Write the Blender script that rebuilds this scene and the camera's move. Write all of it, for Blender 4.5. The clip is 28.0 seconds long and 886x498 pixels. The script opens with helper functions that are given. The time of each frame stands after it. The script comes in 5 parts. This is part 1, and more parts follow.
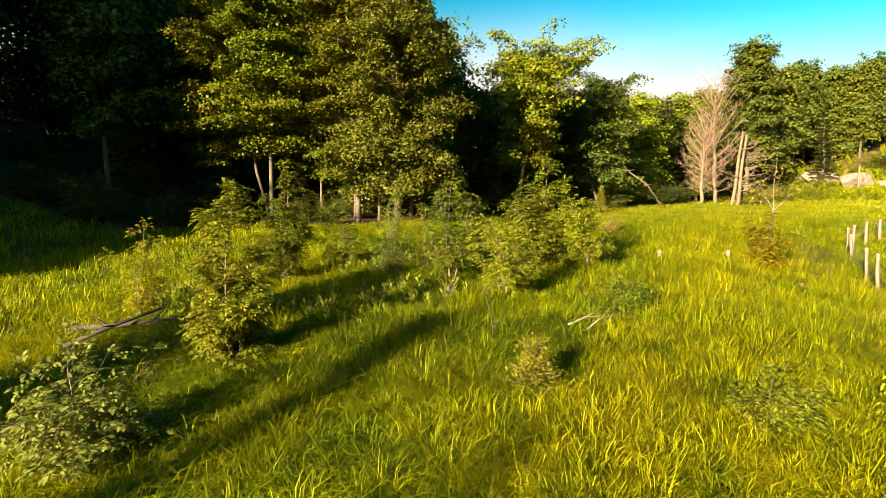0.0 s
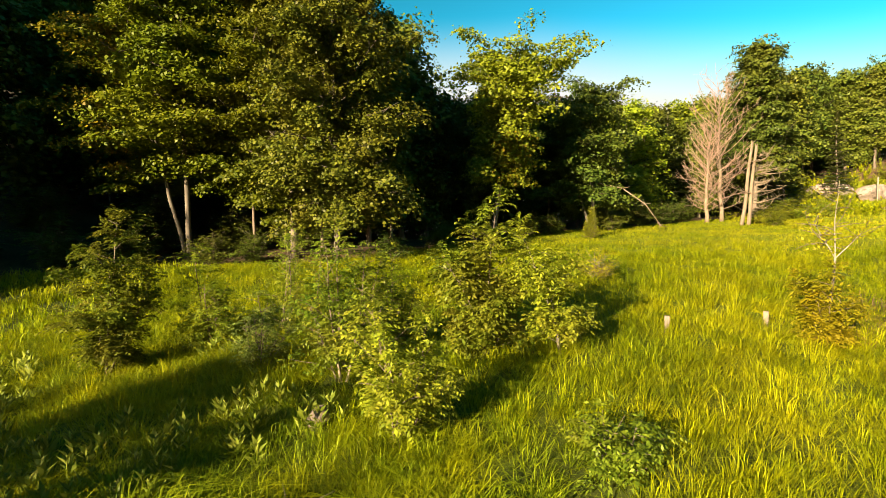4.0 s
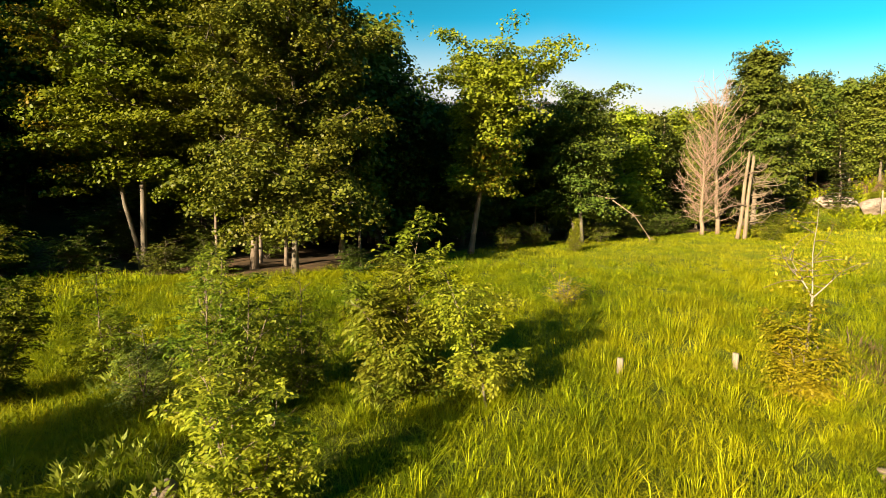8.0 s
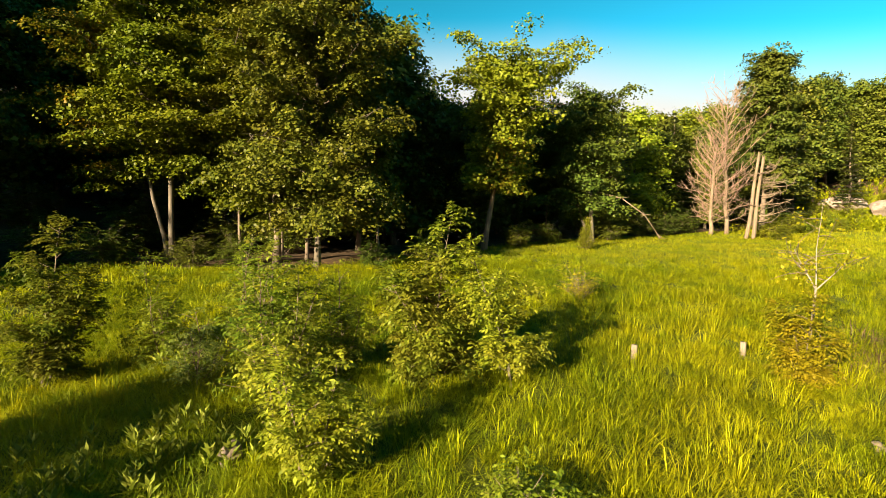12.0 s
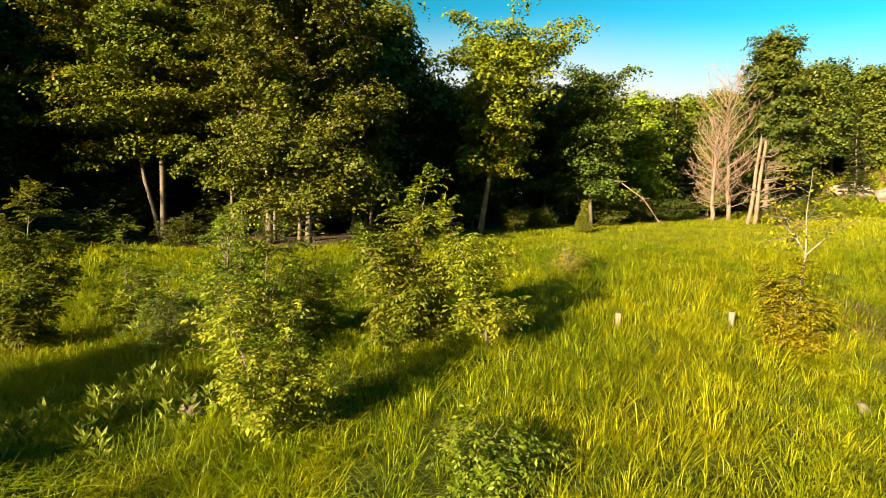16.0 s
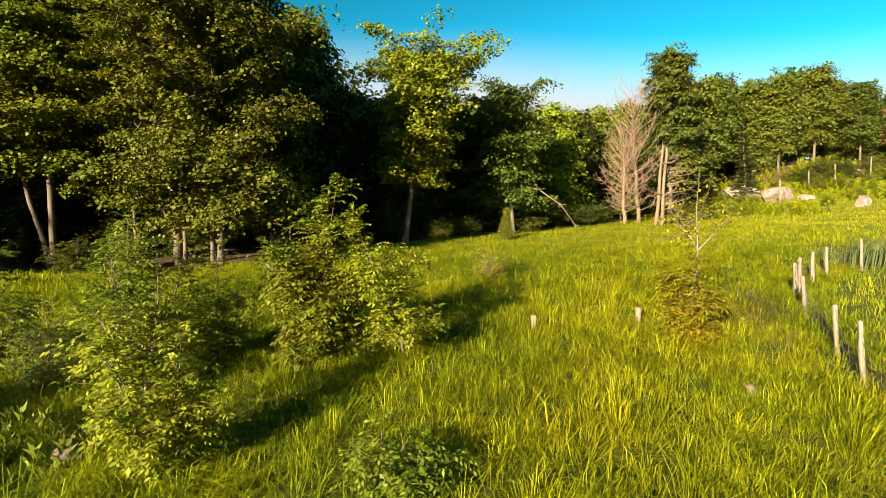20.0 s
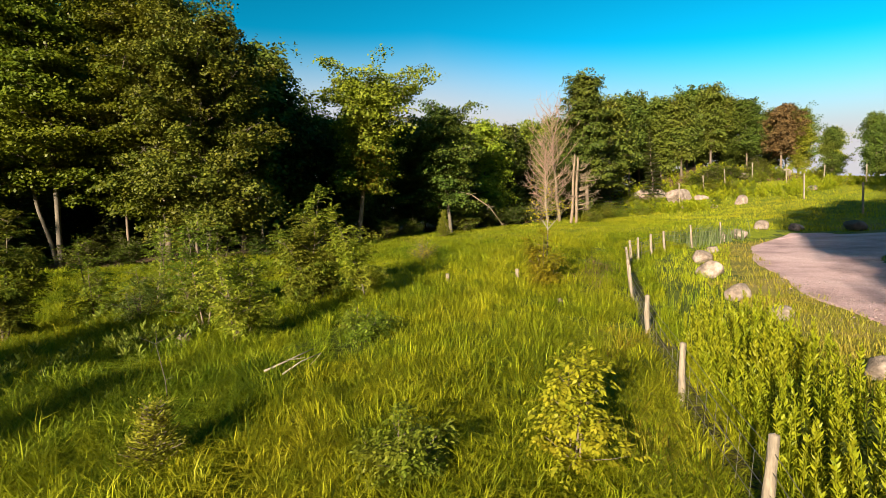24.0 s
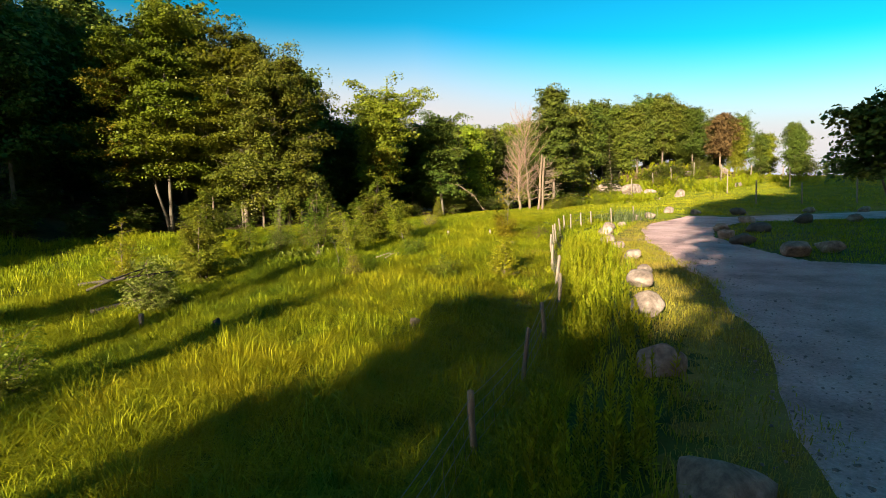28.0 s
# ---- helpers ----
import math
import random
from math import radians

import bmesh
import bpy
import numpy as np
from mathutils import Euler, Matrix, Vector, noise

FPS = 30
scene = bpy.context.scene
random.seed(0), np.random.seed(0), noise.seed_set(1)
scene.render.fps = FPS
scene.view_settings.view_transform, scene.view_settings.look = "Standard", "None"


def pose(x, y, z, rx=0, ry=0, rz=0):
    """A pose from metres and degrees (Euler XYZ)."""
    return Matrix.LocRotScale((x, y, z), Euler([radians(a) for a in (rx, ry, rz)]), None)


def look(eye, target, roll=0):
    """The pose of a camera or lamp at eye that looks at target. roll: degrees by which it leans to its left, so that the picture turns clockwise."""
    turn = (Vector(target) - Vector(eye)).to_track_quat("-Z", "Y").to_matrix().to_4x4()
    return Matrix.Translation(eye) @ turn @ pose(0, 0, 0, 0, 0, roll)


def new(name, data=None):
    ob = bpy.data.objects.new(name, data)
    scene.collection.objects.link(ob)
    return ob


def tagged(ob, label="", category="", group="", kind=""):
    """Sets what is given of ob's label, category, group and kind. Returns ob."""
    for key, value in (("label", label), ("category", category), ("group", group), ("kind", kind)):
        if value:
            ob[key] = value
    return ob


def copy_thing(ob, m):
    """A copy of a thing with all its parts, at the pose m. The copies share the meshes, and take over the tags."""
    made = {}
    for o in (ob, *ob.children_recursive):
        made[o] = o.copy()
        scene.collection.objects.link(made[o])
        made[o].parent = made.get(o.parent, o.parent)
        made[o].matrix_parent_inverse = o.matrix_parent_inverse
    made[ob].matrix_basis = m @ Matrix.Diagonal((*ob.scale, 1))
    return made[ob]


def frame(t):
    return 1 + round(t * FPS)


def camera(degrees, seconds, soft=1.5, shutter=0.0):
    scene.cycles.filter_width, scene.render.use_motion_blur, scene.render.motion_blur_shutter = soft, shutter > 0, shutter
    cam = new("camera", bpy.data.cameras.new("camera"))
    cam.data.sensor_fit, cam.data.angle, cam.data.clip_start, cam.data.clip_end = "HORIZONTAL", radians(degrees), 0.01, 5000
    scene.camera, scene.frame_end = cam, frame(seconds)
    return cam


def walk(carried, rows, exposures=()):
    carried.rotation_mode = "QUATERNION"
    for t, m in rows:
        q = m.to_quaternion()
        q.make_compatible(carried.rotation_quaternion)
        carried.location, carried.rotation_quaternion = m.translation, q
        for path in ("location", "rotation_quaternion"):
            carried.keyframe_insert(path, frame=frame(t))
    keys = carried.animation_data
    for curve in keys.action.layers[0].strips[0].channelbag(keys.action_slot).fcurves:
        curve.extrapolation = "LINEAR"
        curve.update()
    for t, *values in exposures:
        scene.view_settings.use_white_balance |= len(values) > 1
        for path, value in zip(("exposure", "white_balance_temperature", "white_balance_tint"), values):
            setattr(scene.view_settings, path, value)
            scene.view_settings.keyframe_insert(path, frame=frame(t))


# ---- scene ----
cam = camera(84.0, 28.0, soft=0.6)
PATH = [
    (0, (1.314, -0.95, 2.945), (0.916, 0.999, 2.738), -0.1),
    (0.5, (1.394, -0.223, 2.982), (1.018, 1.73, 2.772), -1.0),
    (1, (1.488, 0.476, 3.006), (1.13, 2.433, 2.804), -1.1),
    (1.5, (1.567, 1.143, 3.038), (1.18, 3.094, 2.831), 0.0),
    (2, (1.657, 1.798, 3.082), (1.261, 3.749, 2.893), -0.9),
    (2.5, (1.767, 2.443, 3.144), (1.384, 4.398, 2.968), -1.2),
    (3, (1.914, 3.054, 3.231), (1.54, 5.011, 3.061), -0.3),
    (3.5, (2.086, 3.52, 3.379), (1.702, 5.476, 3.213), -0.7),
    (4, (2.195, 3.89, 3.567), (1.8, 5.844, 3.413), -0.9),
    (4.5, (2.348, 4.2, 3.717), (1.952, 6.155, 3.572), -0.3),
    (6.5, (3.025, 5.225, 3.969), (2.624, 7.179, 3.825), -0.5),
    (7, (3.134, 5.244, 3.999), (2.697, 7.191, 3.862), 0.0),
    (7.5, (3.228, 5.277, 3.976), (2.789, 7.224, 3.842), 0.1),
    (8, (3.331, 5.325, 3.937), (2.918, 7.276, 3.789), 0.2),
    (8.5, (3.41, 5.288, 3.931), (3.007, 7.241, 3.783), 0.1),
    (9, (3.46, 5.23, 3.917), (3.068, 7.186, 3.762), 0.2),
    (9.5, (3.487, 5.144, 3.899), (3.091, 7.098, 3.746), 0.6),
    (10, (3.465, 5.049, 3.894), (3.073, 7.004, 3.738), 0.2),
    (10.5, (3.398, 4.94, 3.884), (2.994, 6.893, 3.726), -0.1),
    (11, (3.315, 4.83, 3.866), (2.906, 6.782, 3.713), -0.3),
    (11.5, (3.229, 4.737, 3.857), (2.815, 6.687, 3.7), -0.0),
    (12, (3.104, 4.614, 3.859), (2.665, 6.559, 3.707), 0.6),
    (12.5, (2.966, 4.484, 3.85), (2.49, 6.42, 3.691), 0.8),
    (14.5, (3.35, 4.49, 3.498), (2.716, 6.376, 3.302), 1.8),
    (15, (3.32, 4.759, 3.395), (2.714, 6.656, 3.21), 1.9),
    (15.5, (3.399, 4.894, 3.35), (2.853, 6.81, 3.17), 1.4),
    (16, (3.517, 4.889, 3.352), (3.06, 6.828, 3.173), 0.6),
    (16.5, (3.562, 4.807, 3.361), (3.19, 6.764, 3.185), 0.3),
    (17, (3.632, 4.864, 3.341), (3.307, 6.828, 3.156), -0.1),
    (17.5, (3.703, 4.967, 3.333), (3.429, 6.94, 3.146), -0.9),
    (18, (3.756, 5.072, 3.32), (3.562, 7.054, 3.132), -1.4),
    (18.5, (3.824, 5.169, 3.29), (3.688, 7.156, 3.103), -2.0),
    (19, (3.83, 5.243, 3.271), (3.692, 7.231, 3.105), -2.1),
    (19.5, (3.827, 5.215, 3.281), (3.673, 7.205, 3.153), -1.2),
    (20, (3.797, 5.055, 3.295), (3.613, 7.042, 3.163), -1.4),
    (20.5, (3.774, 4.777, 3.266), (3.578, 6.762, 3.12), -1.9),
    (21, (3.835, 4.392, 3.245), (3.659, 6.379, 3.099), -2.1),
    (21.5, (3.919, 3.988, 3.203), (3.776, 5.978, 3.062), -1.4),
    (22, (4.104, 3.571, 3.144), (4.035, 5.564, 2.997), -1.2),
    (22.5, (4.299, 2.984, 3.107), (4.309, 4.979, 2.974), -2.7),
    (24.5, (4.401, -1.019, 2.848), (4.421, 0.978, 2.738), -2.7),
    (25, (4.32, -2.159, 2.771), (4.366, -0.164, 2.634), -2.2),
    (25.5, (4.222, -3.344, 2.705), (4.277, -1.35, 2.56), -1.9),
    (26, (4.104, -4.5, 2.651), (4.178, -2.506, 2.505), -1.9),
    (26.5, (3.973, -5.632, 2.555), (4.056, -3.638, 2.42), -1.8),
    (27, (3.829, -6.868, 2.458), (3.905, -4.873, 2.335), -2.5),
    (27.5, (3.601, -8.11, 2.357), (3.702, -6.115, 2.252), -2.0),
    (28, (3.332, -9.528, 2.266), (3.415, -7.535, 2.123), -2.0),
]
walk(cam, [(t, look(eye, target, roll)) for t, eye, target, roll in PATH],
     [(0, 2.28, 7900, 12), (4.5, 2.16, 7700, 11), (9, 2.12, 7500, 11), (16, 2.18, 7700, 11), (19, 2.06, 7300, 11), (22.5, 1.85, 6800, 12), (25, 1.66, 6350, 12), (27, 1.68, 6300, 12), (28, 1.95, 6700, 12)])

# ---- world, sun, exposure ----
SUN_AZ = math.atan2(-0.454, -0.891)          # the way to the sun, from +y towards +x
SUN_EL = radians(17.5)
world = bpy.data.worlds.new("sky")
scene.world = world
world.use_nodes = True
wn = world.node_tree.nodes
wl = world.node_tree.links
sky = wn.new("ShaderNodeTexSky")
sky.sky_type = "NISHITA"
sky.sun_disc = False
sky.sun_elevation = SUN_EL
sky.sun_rotation = SUN_AZ
sky.air_density, sky.dust_density, sky.ozone_density = 1.0, 1.0, 2.0
wn["Background"].inputs["Strength"].default_value = 0.0127
deep = wn.new("ShaderNodeHueSaturation")
deep.inputs["Saturation"].default_value = 1.85
deep.inputs["Hue"].default_value = 0.432
deep.inputs["Value"].default_value = 1.5
wl.new(sky.outputs["Color"], deep.inputs["Color"])
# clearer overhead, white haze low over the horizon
haze = wn.new("ShaderNodeMix")
haze.data_type, haze.blend_type = "RGBA", "MULTIPLY"
haze.inputs[0].default_value = 0.5
wl.new(deep.outputs["Color"], haze.inputs[6])
wl.new(sky.outputs["Color"], haze.inputs[7])
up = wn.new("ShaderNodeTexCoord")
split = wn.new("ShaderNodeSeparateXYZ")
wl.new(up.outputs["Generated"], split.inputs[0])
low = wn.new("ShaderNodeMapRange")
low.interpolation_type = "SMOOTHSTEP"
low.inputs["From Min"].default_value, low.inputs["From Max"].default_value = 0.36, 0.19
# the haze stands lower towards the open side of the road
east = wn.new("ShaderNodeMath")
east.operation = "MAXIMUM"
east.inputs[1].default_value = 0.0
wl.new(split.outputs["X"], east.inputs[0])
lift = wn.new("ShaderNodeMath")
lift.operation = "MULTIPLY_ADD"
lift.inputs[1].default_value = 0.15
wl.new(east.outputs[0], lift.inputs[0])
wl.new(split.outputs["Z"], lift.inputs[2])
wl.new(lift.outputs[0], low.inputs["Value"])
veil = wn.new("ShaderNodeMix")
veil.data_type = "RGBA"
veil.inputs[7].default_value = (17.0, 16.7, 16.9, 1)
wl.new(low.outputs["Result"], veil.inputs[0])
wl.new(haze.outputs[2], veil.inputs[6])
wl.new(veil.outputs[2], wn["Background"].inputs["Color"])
sun = new("sun", bpy.data.lights.new("sun", "SUN"))
sun.data.energy = 5.0
sun.data.angle = radians(0.6)
sun.data.color = (1.0, 0.88, 0.66)
sun.matrix_world = look((0, 0, 60), (0.454 * math.cos(SUN_EL), 0.891 * math.cos(SUN_EL), 60 - math.sin(SUN_EL)))

# ---- materials ----


def node_mat(name):
    m = bpy.data.materials.new(name)
    m.use_nodes = True
    nt = m.node_tree
    return m, nt, nt.nodes["Principled BSDF"], nt.nodes["Material Output"]


def ramp(nt, fac, stops):
    r = nt.nodes.new("ShaderNodeValToRGB")
    while len(r.color_ramp.elements) < len(stops):
        r.color_ramp.elements.new(0.5)
    for e, (p, c) in zip(r.color_ramp.elements, stops):
        e.position, e.color = p, (*c, 1)
    nt.links.new(fac, r.inputs["Fac"])
    return r.outputs["Color"]


def noise_tex(nt, scale, detail=4, rough=0.6, coord="Position"):
    g = nt.nodes.new("ShaderNodeNewGeometry")
    t = nt.nodes.new("ShaderNodeNewGeometry") if coord == "Position" else nt.nodes.new("ShaderNodeTexCoord")
    n = nt.nodes.new("ShaderNodeTexNoise")
    n.inputs["Scale"].default_value, n.inputs["Detail"].default_value, n.inputs["Roughness"].default_value = scale, detail, rough
    nt.links.new(t.outputs[coord], n.inputs["Vector"])
    nt.nodes.remove(g)
    return n.outputs["Fac"]


def mix_rgb(nt, fac, a, b, how="MIX"):
    m = nt.nodes.new("ShaderNodeMix")
    m.data_type, m.blend_type = "RGBA", how
    for sock, v in ((m.inputs[0], fac), (m.inputs[6], a), (m.inputs[7], b)):
        if isinstance(v, (int, float)):
            sock.default_value = v
        elif isinstance(v, tuple):
            sock.default_value = (*v, 1)
        else:
            nt.links.new(v, sock)
    return m.outputs[2]


def bump(nt, bsdf, height, strength, distance):
    b = nt.nodes.new("ShaderNodeBump")
    b.inputs["Strength"].default_value, b.inputs["Distance"].default_value = strength, distance
    nt.links.new(height, b.inputs["Height"])
    nt.links.new(b.outputs["Normal"], bsdf.inputs["Normal"])


def leaf_mat(name, dark, mid, light, patch=None, patch_scale=0.35, trans=0.4, rough=0.5, fleck=None, fleck_scale=1.5):
    """Foliage: each leaf or blade its own tone, larger patches of another, light let through."""
    m, nt, b, out = node_mat(name)
    g = nt.nodes.new("ShaderNodeNewGeometry")
    c = ramp(nt, g.outputs["Random Per Island"], [(0.0, dark), (0.45, mid), (1.0, light)])
    if patch:
        n = noise_tex(nt, patch_scale, 3)
        f = ramp(nt, n, [(0.42, (0, 0, 0)), (0.62, (1, 1, 1))])
        c = mix_rgb(nt, f, c, mix_rgb(nt, 0.65, c, patch))
    if fleck:
        n = noise_tex(nt, fleck_scale, 2)
        c = mix_rgb(nt, ramp(nt, n, [(0.45, (0, 0, 0)), (0.66, (0.8, 0.8, 0.8))]), c, mix_rgb(nt, 0.75, c, fleck))
    o = nt.nodes.new("ShaderNodeObjectInfo")
    hsv = nt.nodes.new("ShaderNodeHueSaturation")
    v = nt.nodes.new("ShaderNodeMapRange")
    v.inputs["To Min"].default_value, v.inputs["To Max"].default_value = 0.75, 1.25
    nt.links.new(o.outputs["Random"], v.inputs["Value"])
    turn = nt.nodes.new("ShaderNodeMapRange")
    turn.inputs["To Min"].default_value, turn.inputs["To Max"].default_value = 0.483, 0.517
    spread = nt.nodes.new("ShaderNodeMath")
    spread.operation = "FRACT"
    seven = nt.nodes.new("ShaderNodeMath")
    seven.operation, seven.inputs[1].default_value = "MULTIPLY", 7.3
    nt.links.new(o.outputs["Random"], seven.inputs[0])
    nt.links.new(seven.outputs[0], spread.inputs[0])
    nt.links.new(spread.outputs[0], turn.inputs["Value"])
    nt.links.new(turn.outputs["Result"], hsv.inputs["Hue"])
    nt.links.new(v.outputs["Result"], hsv.inputs["Value"])
    nt.links.new(c, hsv.inputs["Color"])
    c = hsv.outputs["Color"]
    nt.links.new(c, b.inputs["Base Color"])
    b.inputs["Roughness"].default_value = rough
    b.inputs["Specular IOR Level"].default_value = 0.16
    tr = nt.nodes.new("ShaderNodeBsdfTranslucent")
    nt.links.new(c, tr.inputs["Color"])
    mx = nt.nodes.new("ShaderNodeMixShader")
    mx.inputs[0].default_value = trans
    nt.links.new(b.outputs[0], mx.inputs[1])
    nt.links.new(tr.outputs[0], mx.inputs[2])
    nt.links.new(mx.outputs[0], out.inputs["Surface"])
    return m


def rough_mat(name, stops, scale, fine_stops=None, fine=40.0, rough=0.9, relief=0.4, depth=0.02, coord="Position", stretch=None):
    m, nt, b, out = node_mat(name)
    n = noise_tex(nt, scale, 6, 0.65, coord)
    c = ramp(nt, n, stops)
    f = noise_tex(nt, fine, 5, 0.7, coord)
    if fine_stops:
        c = mix_rgb(nt, 0.5, c, ramp(nt, f, fine_stops), "OVERLAY")
    nt.links.new(c, b.inputs["Base Color"])
    b.inputs["Roughness"].default_value = rough
    b.inputs["Specular IOR Level"].default_value = 0.2
    bump(nt, b, f, relief, depth)
    return m


def bark_mat(name, dark, light, scale=9.0):
    m, nt, b, out = node_mat(name)
    t = nt.nodes.new("ShaderNodeTexCoord")
    mp = nt.nodes.new("ShaderNodeMapping")
    mp.inputs["Scale"].default_value = (1, 1, 0.16)
    nt.links.new(t.outputs["Object"], mp.inputs["Vector"])
    n = nt.nodes.new("ShaderNodeTexNoise")
    n.inputs["Scale"].default_value, n.inputs["Detail"].default_value, n.inputs["Roughness"].default_value = scale, 6, 0.7
    nt.links.new(mp.outputs[0], n.inputs["Vector"])
    big = noise_tex(nt, 1.7, 3)
    c = ramp(nt, n.outputs["Fac"], [(0.3, dark), (0.68, light)])
    c = mix_rgb(nt, ramp(nt, big, [(0.4, (0, 0, 0)), (0.7, (0.6, 0.6, 0.6))]), c, tuple(0.6 * (a + d) / 2 for a, d in zip(dark, light)))
    nt.links.new(c, b.inputs["Base Color"])
    b.inputs["Roughness"].default_value = 0.9
    bump(nt, b, n.outputs["Fac"], 0.6, 0.03)
    return m


GRASS = leaf_mat("grass_blades", (0.075, 0.115, 0.002), (0.185, 0.23, 0.004), (0.315, 0.352, 0.008), (0.38, 0.36, 0.009), 0.22, 0.28, 0.65, (0.09, 0.15, 0.003), 1.4)
LUSH = leaf_mat("lush_grass_blades", (0.06, 0.1, 0.002), (0.145, 0.205, 0.006), (0.255, 0.308, 0.012), (0.33, 0.33, 0.007), 0.3, 0.28, 0.6, (0.06, 0.12, 0.003), 1.7)
GRASS_FAR = leaf_mat("far_grass", (0.09, 0.125, 0.004), (0.19, 0.215, 0.006), (0.30, 0.30, 0.012), (0.30, 0.26, 0.012), 0.12, 0.35, 0.7, (0.10, 0.14, 0.004), 0.7)
VERGE = leaf_mat("verge_grass", (0.12, 0.13, 0.010), (0.21, 0.19, 0.016), (0.32, 0.26, 0.035), (0.28, 0.19, 0.035), 0.6, 0.35)
REED = leaf_mat("reed_blades", (0.07, 0.10, 0.03), (0.12, 0.155, 0.05), (0.18, 0.21, 0.075), None, 1, 0.35)
WEED = leaf_mat("weed_leaves", (0.13, 0.165, 0.005), (0.215, 0.25, 0.007), (0.32, 0.34, 0.012), (0.29, 0.27, 0.01), 1, 0.42)
HERB = leaf_mat("herb_leaves", (0.08, 0.12, 0.015), (0.14, 0.19, 0.02), (0.22, 0.26, 0.04), None, 1, 0.35)
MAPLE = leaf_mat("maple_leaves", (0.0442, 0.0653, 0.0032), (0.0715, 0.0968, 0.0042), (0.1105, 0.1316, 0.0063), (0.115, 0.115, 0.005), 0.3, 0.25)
AUTUMN = leaf_mat("turning_leaves", (0.16, 0.10, 0.008), (0.24, 0.15, 0.010), (0.30, 0.20, 0.016), (0.12, 0.14, 0.012), 0.5, 0.35)
OAK = leaf_mat("pale_leaves", (0.144, 0.18, 0.012), (0.204, 0.24, 0.0168), (0.3, 0.318, 0.0288), None, 1, 0.4)
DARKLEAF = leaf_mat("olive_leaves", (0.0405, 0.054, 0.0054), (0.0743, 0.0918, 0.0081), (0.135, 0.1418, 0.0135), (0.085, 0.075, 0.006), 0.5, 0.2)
PINE = leaf_mat("pine_needles", (0.028, 0.05, 0.010), (0.05, 0.08, 0.014), (0.09, 0.115, 0.022), (0.10, 0.10, 0.02), 0.25, 0.2)
WOODS = leaf_mat("woods_leaves", (0.042, 0.068, 0.009), (0.066, 0.095, 0.012), (0.105, 0.13, 0.018), (0.11, 0.115, 0.012), 0.2, 0.22)
RUST = leaf_mat("dead_needles", (0.085, 0.045, 0.018), (0.14, 0.075, 0.03), (0.20, 0.115, 0.05), None, 1, 0.25)
SAP = leaf_mat("sapling_leaves", (0.085, 0.125, 0.009), (0.155, 0.2, 0.015), (0.255, 0.297, 0.026), (0.21, 0.2, 0.02), 1.2, 0.38)
SAPDARK = leaf_mat("dark_sapling_leaves", (0.053, 0.088, 0.007), (0.105, 0.15, 0.012), (0.195, 0.235, 0.022), (0.18, 0.16, 0.018), 1.0, 0.4)
WILLOW = leaf_mat("willow_leaves", (0.10, 0.14, 0.02), (0.165, 0.205, 0.035), (0.25, 0.285, 0.07), None, 1, 0.4)
YELLOWS = leaf_mat("yellowing_leaves", (0.16, 0.165, 0.010), (0.26, 0.245, 0.012), (0.36, 0.32, 0.02), (0.31, 0.23, 0.015), 2.0, 0.42)
DRYSPRUCE = leaf_mat("yellowed_needles", (0.20, 0.20, 0.014), (0.30, 0.285, 0.026), (0.40, 0.37, 0.045), None, 1, 0.4)
BARK = bark_mat("grey_brown_bark", (0.07, 0.05, 0.035), (0.20, 0.15, 0.105))
# the trunk bark darkened, so the crowns' inner shade is in the colour
LIMBBARK = bark_mat("shade_painted_limb_bark", (0.03, 0.022, 0.015), (0.085, 0.062, 0.042))
PALEBARK = bark_mat("pale_bark", (0.06, 0.048, 0.033), (0.16, 0.13, 0.09))
WHITEBARK = bark_mat("white_bark", (0.15, 0.125, 0.085), (0.33, 0.285, 0.205), 12)
DEADWOOD = bark_mat("weathered_dead_wood", (0.08, 0.055, 0.035), (0.25, 0.18, 0.115), 14)
POSTWOOD = bark_mat("grey_cedar_wood", (0.10, 0.08, 0.06), (0.30, 0.235, 0.165), 22)
TWIG = bark_mat("dead_twigs", (0.17, 0.10, 0.07), (0.34, 0.22, 0.16), 14)
DARKWOOD = bark_mat("dark_wet_wood", (0.025, 0.02, 0.016), (0.08, 0.06, 0.045), 14)
SOIL = rough_mat("meadow_soil", [(0.35, (0.028, 0.04, 0.004)), (0.65, (0.07, 0.085, 0.008))], 1.3, None, 30)
TURF = rough_mat("short_turf", [(0.3, (0.07, 0.095, 0.004)), (0.5, (0.12, 0.14, 0.005)), (0.7, (0.17, 0.17, 0.007))], 0.45, [(0.3, (0.3, 0.3, 0.3)), (0.7, (0.7, 0.7, 0.7))], 9, 0.95, 0.8, 0.06)
# dark ditch soil, with the trench's shade painted into its colour
DITCH_SHADE_SOIL = rough_mat("ditch_soil_with_shade", [(0.35, (0.010, 0.009, 0.006)), (0.65, (0.035, 0.028, 0.016))], 1.8, None, 20, 0.6)
LITTER = rough_mat("forest_litter", [(0.35, (0.035, 0.024, 0.012)), (0.65, (0.10, 0.06, 0.03))], 0.9, [(0.3, (0.3, 0.3, 0.3)), (0.7, (0.7, 0.65, 0.6))], 18)
VERGESOIL = rough_mat("dry_verge", [(0.3, (0.09, 0.085, 0.012)), (0.55, (0.17, 0.14, 0.025)), (0.75, (0.26, 0.19, 0.08))], 0.8, [(0.3, (0.35, 0.35, 0.35)), (0.7, (0.65, 0.65, 0.65))], 30)
GRAVEL = rough_mat("packed_gravel", [(0.3, (0.24, 0.155, 0.155)), (0.5, (0.42, 0.28, 0.275)), (0.72, (0.54, 0.385, 0.37))], 0.6, [(0.25, (0.12, 0.12, 0.12)), (0.75, (0.88, 0.88, 0.88))], 22, 0.95, 0.7, 0.03)
